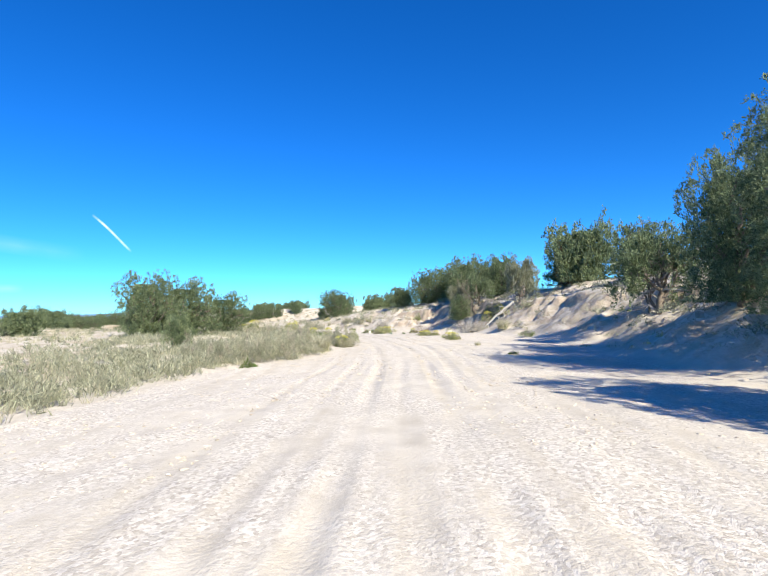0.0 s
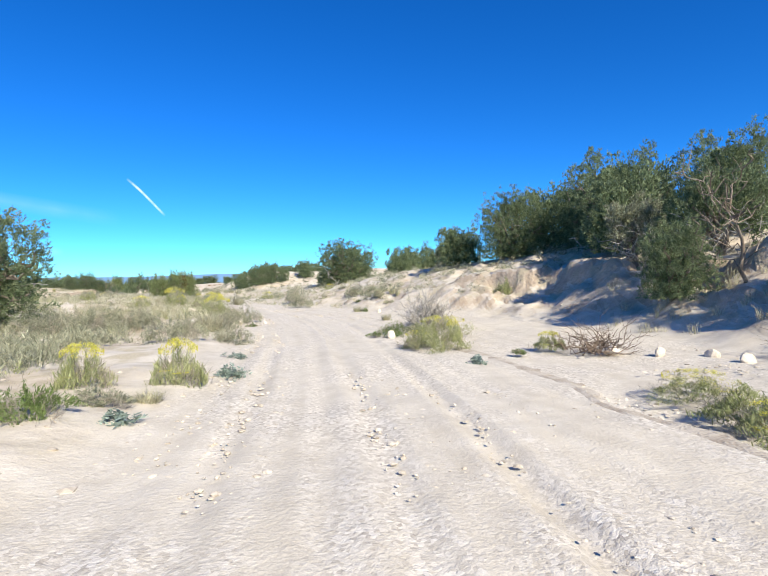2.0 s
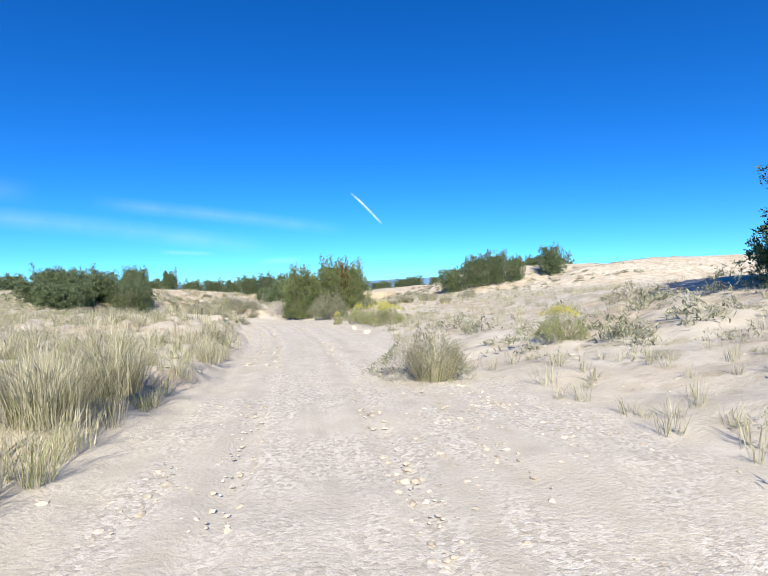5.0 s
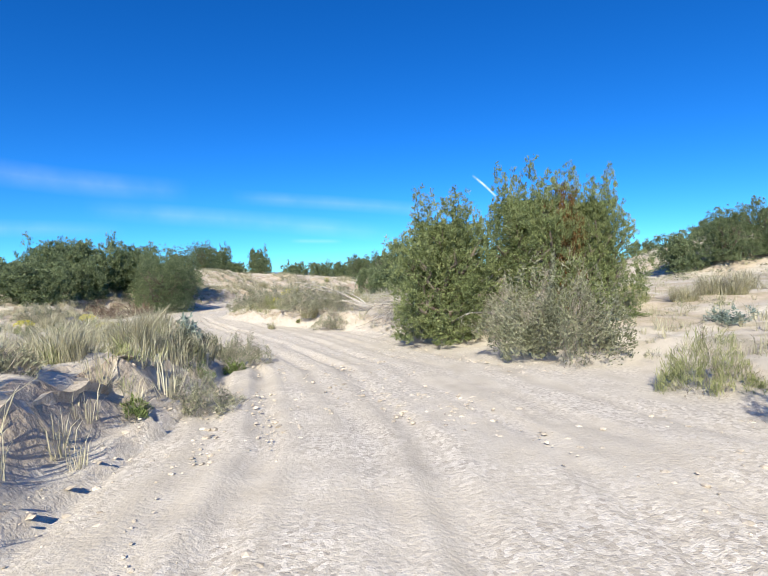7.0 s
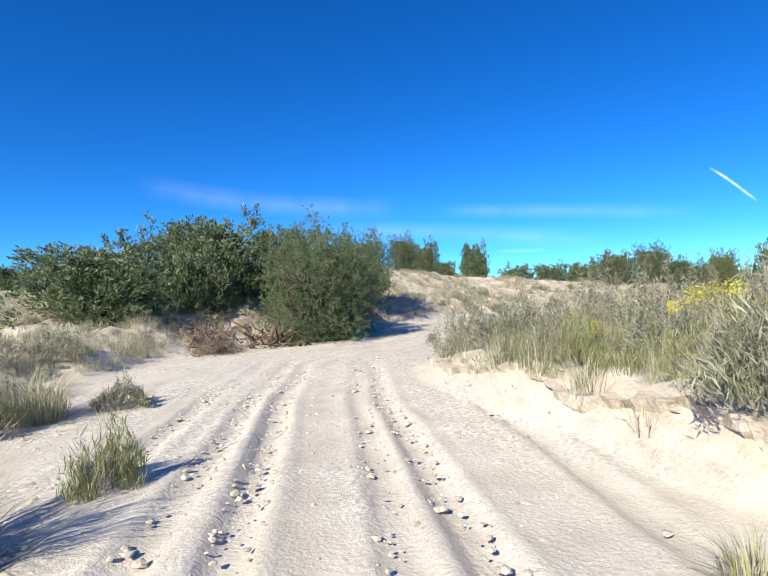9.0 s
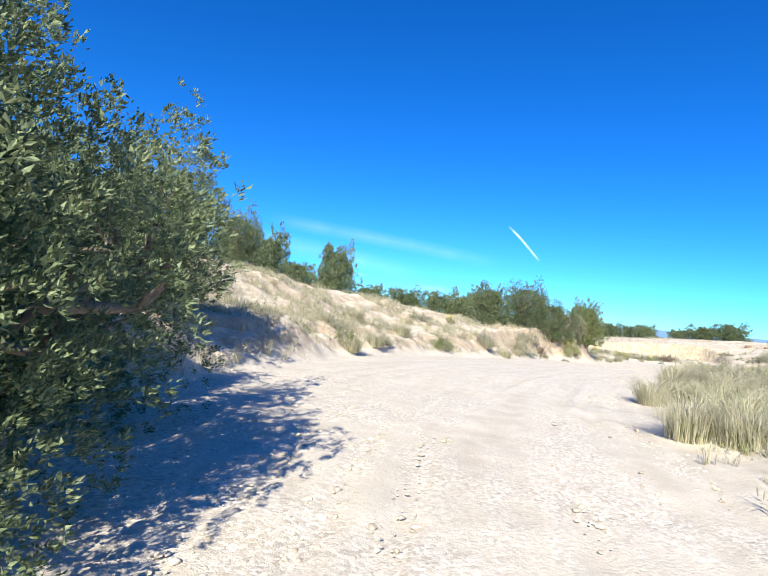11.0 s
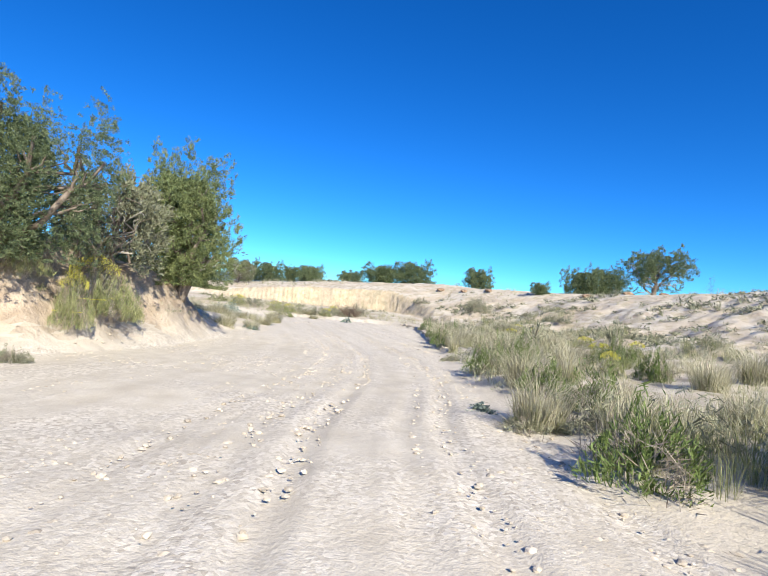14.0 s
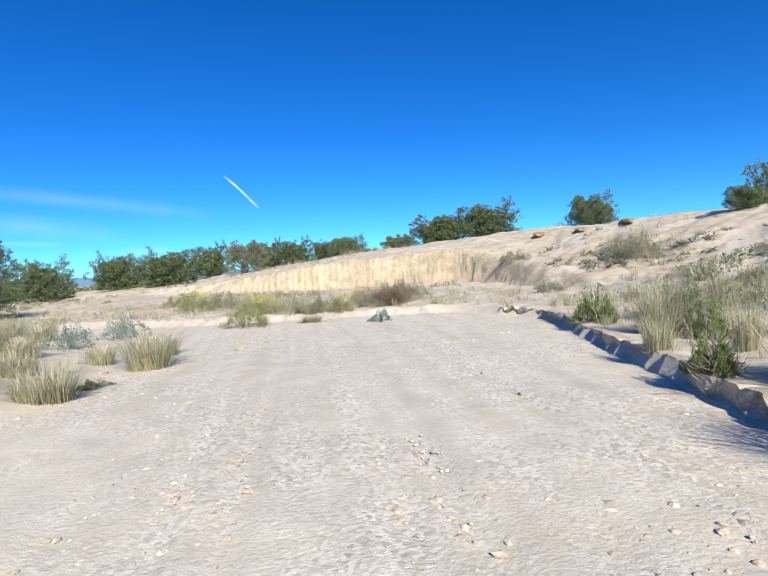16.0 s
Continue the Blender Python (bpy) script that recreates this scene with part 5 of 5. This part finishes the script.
rng = np.random.RandomState(5)
small_tufts = [grass_mesh(200 + k, 1.3, 1, 26, STRAW, "tuft", .0105, .5) for k in range(5)]
small_sage = [bush_mesh(210 + k, 1, 1, 50, .28, SAGE, "sage", .6, 0, .35) for k in range(4)]
far_sage = [bush_mesh(220 + k, 1, 1, 30, .42, SAGE, "sage", .5, 0, .9) for k in range(3)]


def grassy(x, y, side):
    patch = bumps(x, y, 7, 3) + .6 * bumps(x, y, 2.2, 1)
    lush = np.where(side < 0, np.where(y < 150, .4, .5), np.where(y > 170, .45, np.where(y > 112, .3, -.35)))
    lush = np.where((side > 8) & (y > 204), -.45, lush)      # the pale hill is almost bare
    lush = np.where((side < 0) & (y > 152) & (y < 168), .2, lush)
    lush = np.where((side < 0) & (y > 168) & (y < 226) & (-side < 1.2), -.3, lush)
    lush = np.where((side < 0) & (y > 77) & (y < 122) & (-side < np.where(y < 94, 3.2, 1.3)), -.75, lush)
    thin = np.clip(1.3 - np.abs(side) / 40, .15, 1)
    return (patch + lush + .5 * (rng.rand(len(x)) - .5) > 0) & (rng.rand(len(x)) < thin)


x, y, z, side = strewn(rng, 30000, .25, 44, grassy)
n = len(x)
tall = rng.uniform(.18, .5, n) * np.where((side < 0) & (y > 125) & (y < 152), 1.4, 1)
join_copies("dry_grass", small_tufts, x, y, z - .02, rng.rand(n) * 6.28, tall * rng.uniform(.7, 1.3, n), tall, STRAW, "dry straw-coloured grass tufts on the sandy flats", "grass")

# tall grass, grey brush and green stems beside the last stretch
def beside(n, wide, gap):
    y = rng.uniform(163, 238, n)
    x = np.interp(y, LINE_R[:, 1], LINE_R[:, 0]) + .5 + wide * rng.rand(n) ** 1.3
    z, beyond, side = land(x, y)
    ok = (beyond > .45) & (side > 0) & (bumps(x, y, 3.2, 2) + .6 * bumps(x, y, 1.1, 4) > gap)
    return x[ok], y[ok], z[ok]


for name, seed, many, gap, shape, mat, low, high, label in (
        ("tall_grass", 240, 2800, .38, 0, STRAW, .35, .75, "tall dry grass standing beside the track"),
        ("green_grass", 245, 3000, .28, 0, RABBIT, .25, .6, "yellow-green grass beside the track"),
        ("grey_brush", 250, 2300, -.02, 1, SAGE, .25, .7, "grey-green low brush among the dry grass")):
    x, y, z = beside(many, 11, gap)
    n = len(x)
    tall = rng.uniform(low, high, n)
    made = [bush_mesh(seed + k, 1, 1, 90, .17, mat, "brush", .6, 0, .22) if shape else grass_mesh(seed + k, 1.1, 1, 60, mat, "tuft", .0045, .5) for k in range(4)]
    join_copies(name, made, x, y, z - .02, rng.rand(n) * 6.28, tall * rng.uniform(.8, 1.4, n), tall, mat, label, "brush" if shape else "grass")
# grass and brush on the left flat and the slope at the bend
for name, seed, many, low_y, high_y, shape, mat, low, high, label in (
        ("flat_grass", 280, 2600, 98, 150.5, 0, STRAW, .3, .65, "dry grass standing thick on the flat"),
        ("flat_stems", 285, 1500, 98, 150.5, 0, RABBIT, .25, .55, "yellow-green stems among the dry grass"),
        ("slope_brush", 290, 3000, 150, 214, 1, SAGE, .2, .5, "grey brush on the slope below the junipers"),
        ("slope_grass", 295, 6500, 160, 216, 0, STRAW, .25, .55, "dry grass on the slope above the wash")):
    y = rng.uniform(low_y, high_y, many)
    x = np.interp(y, LINE_L[:, 1], LINE_L[:, 0]) - .3 - 13 * rng.rand(many) ** 1.2
    z, beyond, side = land(x, y)
    ok = (beyond > .35) & (side < 0) & (bumps(x, y, 3.5, 2) + .6 * bumps(x, y, 1.2, 4) > -.05) & ((y < 165) | (beyond > 1.3) | (rng.rand(many) < .3))
    x, y, z = x[ok], y[ok], z[ok]
    n = len(x)
    tall = rng.uniform(low, high, n)
    made = [bush_mesh(seed + k, 1, 1, 90, .17, mat, "brush", .6, 0, .22) if shape else grass_mesh(seed + k, 1.1, 1, 44, mat, "tuft", .0055, .5) for k in range(4)]
    join_copies(name, made, x, y, z - .02, rng.rand(n) * 6.28, tall * rng.uniform(.8, 1.5, n), tall, mat, label, "brush" if shape else "grass")
# brush on the high right bank
y = rng.uniform(48, 135, 900)
x = np.interp(y, LINE_R[:, 1], LINE_R[:, 0]) + 1 + 13 * rng.rand(len(y))
z, beyond, side = land(x, y)
ok = (side > 0) & (bumps(x, y, 5, 1) + np.clip((beyond - 3) * .2, -.4, .5) > 0)
x, y, z = x[ok], y[ok], z[ok]
n = len(x)
tall = .25 + .6 * rng.rand(n) ** 1.6
made = [bush_mesh(270 + k, 1, 1, 140, .16, SAGE, "brush", .6, 0, .3) for k in range(4)]
join_copies("bank_brush", made, x, y, z - .03, rng.rand(n) * 6.28, tall * rng.uniform(1.2, 2.0, n), tall, SAGE, "grey-green brush clinging to the cut bank", "brush")
# brush dotted over the pale hill
y = rng.uniform(180, 272, 3800)
x = np.interp(y, LINE_H[:, 1], LINE_H[:, 0]) + 1 + 26 * rng.rand(len(y))
z, beyond, side = land(x, y)
ok = (side > 0) & (bumps(x, y, 6, 1) + .5 * bumps(x, y, 1.7, 3) > np.where(y > 240, .45, -.1))
x, y, z = x[ok], y[ok], z[ok]
n = len(x)
tall = .16 + .5 * rng.rand(n) ** 2.2
made = [bush_mesh(260 + k, 1, 1, 60, .24, SAGE, "brush", .5, 0, .4) for k in range(4)]
join_copies("hill_brush", made, x, y, z - .03, rng.rand(n) * 6.28, tall * rng.uniform(1.4, 2.2, n), tall, SAGE, "low grey brush dotted over the sandy hill", "brush")
# thick low brush along the left edge of the first stretch
y = rng.uniform(46, 100, 2400)
x = np.interp(y, LINE_L[:, 1], LINE_L[:, 0]) - .4 - 14 * rng.rand(len(y)) ** 1.2
z, beyond, side = land(x, y)
ok = (beyond > np.where((y > 77) & (y < 94), 3.2, .4)) & (side < 0) & (bumps(x, y, 3.2, 2) + .5 * bumps(x, y, 1.1, 4) + np.clip(78 - y, -5, 10) * .06 > -.1)
x, y, z = x[ok], y[ok], z[ok]
n = len(x)
tall = rng.uniform(.35, .8, n)
thick_brush = [bush_mesh(250 + k, 1, 1, 170, .2, SAGE, "sage", .75, 0, .13) for k in range(4)]
join_copies("thicket", thick_brush, x, y, z - .02, rng.rand(n) * 6.28, tall * rng.uniform(1.1, 1.8, n), tall, SAGE, "thick grey-green brush along the sandy edge", "brush")


def brushy(x, y, side):
    patch = bumps(x, y, 9, 4) + .5 * bumps(x, y, 3, 2)
    lush = np.where(side < 0, .1, np.where(y > 170, -.15, -.2)) + np.where((side < 0) & (y > 152) & (y < 168), .25, 0)
    lush = np.where((side < 0) & (y > 77) & (y < 94) & (-side < 3), -.7, lush)
    return patch + lush > .12


x, y, z, side = strewn(rng, 7500, .4, 55, brushy)
n = len(x)
tall = rng.uniform(.18, .6, n)
turn, wide = rng.rand(n) * 6.28, tall * rng.uniform(1.2, 2.0, n)
fine_sage = [bush_mesh(215 + k, 1, 1, 190, .13, SAGE, "sage", .65, 0, .17) for k in range(4)]
for made, ok, label in ((fine_sage, np.abs(side) < 11, "grey-green low brush beside the wash"), (small_sage, np.abs(side) >= 11, "grey-green low brush dotted over the flats")):
    join_copies("low_brush", made, x[ok], y[ok], z[ok] - .02, turn[ok], wide[ok], tall[ok], SAGE, label, "brush")
# green and yellow among it
x, y, z, side = strewn(rng, 2600, .3, 40, brushy)
n = len(x)
tall = rng.uniform(.15, .5, n)
small_green = [bush_mesh(230 + k, 1, 1, 90, .22, RABBIT, "green", .75, 0, .15) for k in range(3)]
join_copies("green_brush", small_green, x, y, z - .02, rng.rand(n) * 6.28, tall * rng.uniform(1.1, 1.7, n), tall, RABBIT, "yellow-green low shrubs dotted over the flats", "brush")

# distant scrub on the plain
r, a = 70 * (1 + rng.rand(3000) * 9), rng.rand(3000) * 6.28
x, y = 50 + r * np.cos(a), 150 + r * np.sin(a)
tall = rng.uniform(.5, 1.4, len(x))
ok = ((np.abs(x - track_x(np.clip(y, 0, 290))) > 50) | (y > 300) | (y < 20))
x, y, tall = x[ok], y[ok], tall[ok]


def plain_z(x, y):
    r = np.hypot(x - 55, y - 140)
    w = ease((r - 120) / 130)
    p = -1.5 - 4 * ease((r - 150) / 900) + .6 * bumps(x, y, 60, 1) + 6 * ease((r - 1200) / 1500) * bumps(x, y, 500, 3)
    close = (np.abs(x - 55) < 125) & (y > -20) & (y < 420)
    z = np.zeros(len(x))
    z[close] = land(x[close], y[close])[0]
    return np.where(close, z * (1 - w) + p * w, p)


z = plain_z(x, y)
n = len(x)
join_copies("distant_scrub", far_sage, x, y, z - .05, rng.rand(n) * 6.28, tall * 2.2, tall, SAGE, "grey scrub on the distant plain", "brush")


def far_tree_mesh(seed):
    """A small far juniper crown of few large sprays down to the ground."""
    r = np.random.RandomState(seed)
    n = 260
    d = unit(r.normal(size=(n, 3)) + [0, 0, .35])
    lobe = 1 + .25 * np.sin(4 * np.arctan2(d[:, 1], d[:, 0]) + seed) * np.cos(3 * d[:, 2])
    c = d * (.5 * lobe * r.uniform(.6, 1.05, n))[:, None] * [1, 1, 1.1] + [0, 0, .48]
    c[:, 2] = np.maximum(c[:, 2], .06)
    me = sprays(r, c, d, .17, JUNIPER, "far_tree", .9)
    bm = bmesh.new()
    bm.from_mesh(me)
    bmesh.ops.triangulate(bm, faces=bm.faces[:])
    bm.to_mesh(me)
    bm.free()
    return me


far_trees = [far_tree_mesh(k) for k in range(5)]
r, a = 75 + 700 * rng.rand(1700) ** 1.6, rng.rand(1700) * 6.28
x, y = 50 + r * np.cos(a), 150 + r * np.sin(a) * 1.2
ok = (bumps(x, y, 45, 2) + .4 * bumps(x, y, 14, 3) > -.1) & ((x < track_x(np.clip(y, 0, 290)) - 46) | (x > track_x(np.clip(y, 0, 290)) + 62) | (y > 325) | (y < 10))
x, y = x[ok], y[ok]
z = plain_z(x, y)
n = len(x)
tall = rng.uniform(1.7, 2.8, n)
join_copies("far_woods", far_trees, x, y, z - .1, rng.rand(n) * 6.28, tall * rng.uniform(1.1, 1.6, n), tall, JUNIPER, "dark scattered junipers on the distant plain", "woods")
# single junipers of the middle distance, left of the wash
for k in range(46):
    yy = 60 + 235 * ((k * .618) % 1)
    xx = float(track_x(yy)) - (26 + 22 * ((k * .377) % 1))
    if bumps(np.array([xx]), np.array([yy]), 25, 2)[0] > -.35:
        tree("far", xx, yy, 3.4 + (k * .7) % 2, 1.8 + (k * .31) % 1.0, 50 * k, "dark green juniper on the brushy flat")

# gravel over the bed
pebbles = []
for k in range(6):
    bm = bmesh.new()
    bmesh.ops.create_icosphere(bm, subdivisions=1, radius=.5)
    bmesh.ops.dissolve_limit(bm, angle_limit=.05, verts=bm.verts[:], edges=bm.edges[:])
    for v in bm.verts:
        v.co *= 1 + .6 * noise.noise(v.co * 2 + Vector((k * 5.0, 0, 0)))
        v.co.z *= .6
    bmesh.ops.delete(bm, geom=[v for v in bm.verts if v.co.z < -.22], context="VERTS")     # what lies in the sand
    bmesh.ops.triangulate(bm, faces=bm.faces[:])
    me = bpy.data.meshes.new("pebble")
    bm.to_mesh(me)
    bm.free()
    pebbles.append(me)
y = rng.uniform(46, 250, 190000)
x = track_x(y) + rng.uniform(-9, 9, len(y))
z, beyond, side = land(x, y)
patch = .8 * bumps(x, y, 1.6, 2) + .8 * bumps(x, .35 * y, 4.5, 1)
ok = (beyond < .3) & (patch + .5 * (rng.rand(len(x)) - .5) > .22) & (np.abs(x - track_x(y)) > .5)
x, y, z = x[ok], y[ok], z[ok]
n = len(x)
size = .02 + .055 * rng.rand(n) ** 3.5
join_copies("gravel", pebbles, x, y, z - .1 * size, rng.rand(n) * 6.28, size * rng.uniform(.8, 1.5, n), size, STONE, "pale pebbles strewn over the sandy bed", "gravel")
# clods on the banks
y = rng.uniform(50, 262, 30000)
x = track_x(y) + rng.uniform(-16, 26, len(y))
z, beyond, side = land(x, y)
ok = (beyond > .1) & (beyond < 14) & (bumps(x, y, 2.5, 4) > -.1)
x, y, z = x[ok], y[ok], z[ok]
rut_y = rng.uniform(147, 167, 700)
rut_x = track_x(rut_y) + rng.choice([-1.45, -.78, .15, .78, 1.75], 700) + .25 * np.sign(rng.rand(700) - .5) + rng.normal(size=700) * .1
x, y, z = np.r_[x, rut_x], np.r_[y, rut_y], np.r_[z, land(rut_x, rut_y)[0] + .01]
n = len(x)
size = .025 + .12 * rng.rand(n) ** 4
size[-700:] = .02 + .035 * rng.rand(700)
CLOD = material("sand_clod", [(.38, .32, .245), (.50, .44, .35), (.62, .56, .465)], .3, 6, .004, .95, .2)
join_copies("clods", pebbles, x, y, z - .1 * size, rng.rand(n) * 6.28, size * rng.uniform(.8, 1.6, n), size, CLOD, "crumbled sand clods and stones on the banks", "stones")

# ---- the far distance and the sky ----
def far_ridge():
    m = bpy.data.materials.new("painted_blue_haze")
    m.use_nodes = True
    bsdf = m.node_tree.nodes["Principled BSDF"]
    # distance haze is painted: dark blue base colour with a blue emission on top
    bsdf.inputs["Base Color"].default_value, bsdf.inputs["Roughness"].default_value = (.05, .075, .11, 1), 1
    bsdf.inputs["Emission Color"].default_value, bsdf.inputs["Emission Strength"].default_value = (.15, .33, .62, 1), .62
    a = np.linspace(-1.9, 1.9, 240)
    h = 46 + 8 * bumps(a * 40, a * 0, 9, 1) + 4 * bumps(a * 40, a * 0, 2.7, 2)
    x, y = 55 + 3050 * np.sin(a - .15), 140 + 3050 * np.cos(a - .15)
    v = np.concatenate([np.stack([x, y, 0 * a - 30], 1), np.stack([x, y, h], 1), np.stack([x * 1.05, y * 1.05, 0 * a - 30], 1)])
    n = len(a)
    i = np.arange(n - 1)
    f = np.concatenate([np.stack([i, i + 1, n + i + 1, n + i], 1), np.stack([n + i, n + i + 1, 2 * n + i + 1, 2 * n + i], 1)])
    return tagged(new("backdrop", mesh_of("backdrop", v, f, m)), "mesas along the horizon, their blue haze painted in and glowing", "hills", kind="structure")


far_ridge()


def vapour(name, strength, soft):
    m = bpy.data.materials.new(name)
    m.use_nodes = True
    n, l = m.node_tree.nodes, m.node_tree.links
    n.remove(n["Principled BSDF"])
    emit, clear, mix = n.new("ShaderNodeEmission"), n.new("ShaderNodeBsdfTransparent"), n.new("ShaderNodeMixShader")
    # emission stands in for sunlight on the vapour, so the streaks glow
    emit.inputs["Color"].default_value, emit.inputs["Strength"].default_value = (.85, .95, 1, 1), 1.0
    at, tex, mul = n.new("ShaderNodeAttribute"), n.new("ShaderNodeTexNoise"), n.new("ShaderNodeMath")
    at.attribute_name = "thick"
    tex.inputs["Scale"].default_value, tex.inputs["Detail"].default_value = soft, 4
    geo = n.new("ShaderNodeNewGeometry")
    l.new(geo.outputs["Position"], tex.inputs["Vector"])
    mul.operation = "MULTIPLY"
    l.new(at.outputs["Fac"], mul.inputs[0])
    l.new(tex.outputs["Fac"], mul.inputs[1])
    s = n.new("ShaderNodeMath")
    s.operation, s.use_clamp, s.inputs[1].default_value = "MULTIPLY", True, strength
    l.new(mul.outputs[0], s.inputs[0])
    l.new(s.outputs[0], mix.inputs[0])
    l.new(clear.outputs[0], mix.inputs[1])
    l.new(emit.outputs[0], mix.inputs[2])
    l.new(mix.outputs[0], n["Material Output"].inputs["Surface"])
    return m


def ribbon(name, a0, e0, a1, e1, wide, mat, label, bend=0.0):
    """A streak in the sky from one bearing and height to another, in degrees; wide: degrees."""
    u, w = np.meshgrid(np.linspace(0, 1, 24), np.linspace(-1, 1, 7), indexing="ij")
    az, el = a0 + (a1 - a0) * u + bend * np.sin(u * 6) * .3, e0 + (e1 - e0) * u + bend * np.sin(u * 3.14)
    dx, dy = e1 - e0, -(a1 - a0)
    k = math.hypot(dx, dy)
    az, el = np.radians(az + w * wide * dx / k), np.radians(el + w * wide * dy / k)
    v = np.stack([55 + 4300 * np.sin(az) * np.cos(el), 140 + 4300 * np.cos(az) * np.cos(el), 4300 * np.sin(el)], -1).reshape(-1, 3)
    i = np.arange(23)[:, None] * 7 + np.arange(6)[None]
    f = np.stack([i, i + 1, i + 8, i + 7], -1).reshape(-1, 4)
    me = mesh_of(name, v, f, mat, True)
    t = me.attributes.new("thick", "FLOAT", "POINT")
    t.data.foreach_set("value", ((1 - np.abs(w)) * np.clip(np.sin(u * np.pi) * 1.6, 0, 1)).ravel().astype(np.float32))
    ob = new(name, me)
    ob.visible_shadow = False
    return tagged(ob, label, "cloud", kind="structure")


TRAIL, CIRRUS = vapour("contrail_glow", 1.2, .02), vapour("cirrus_glow", .16, .004)
ribbon("contrail", -3.5, 10.6, 0.1, 7.0, .16, TRAIL, "short white contrail in the blue sky", .12)
for row in ((-44, 7.5, -12, 4.6, 1.2, .4), (-30, 9, -4, 6.5, .9, .3), (-62, 12, -34, 9.5, 1.4, -.5), (-14, 3.0, -9, 3.2, .45, .1), (-70, 5, -40, 5.5, .9, .2), (-24, 4.2, -18, 4.0, .3, 0)):
    ribbon("cirrus_cloud", *row[:4], row[4], CIRRUS, "thin white cirrus streak low in the sky", row[5])
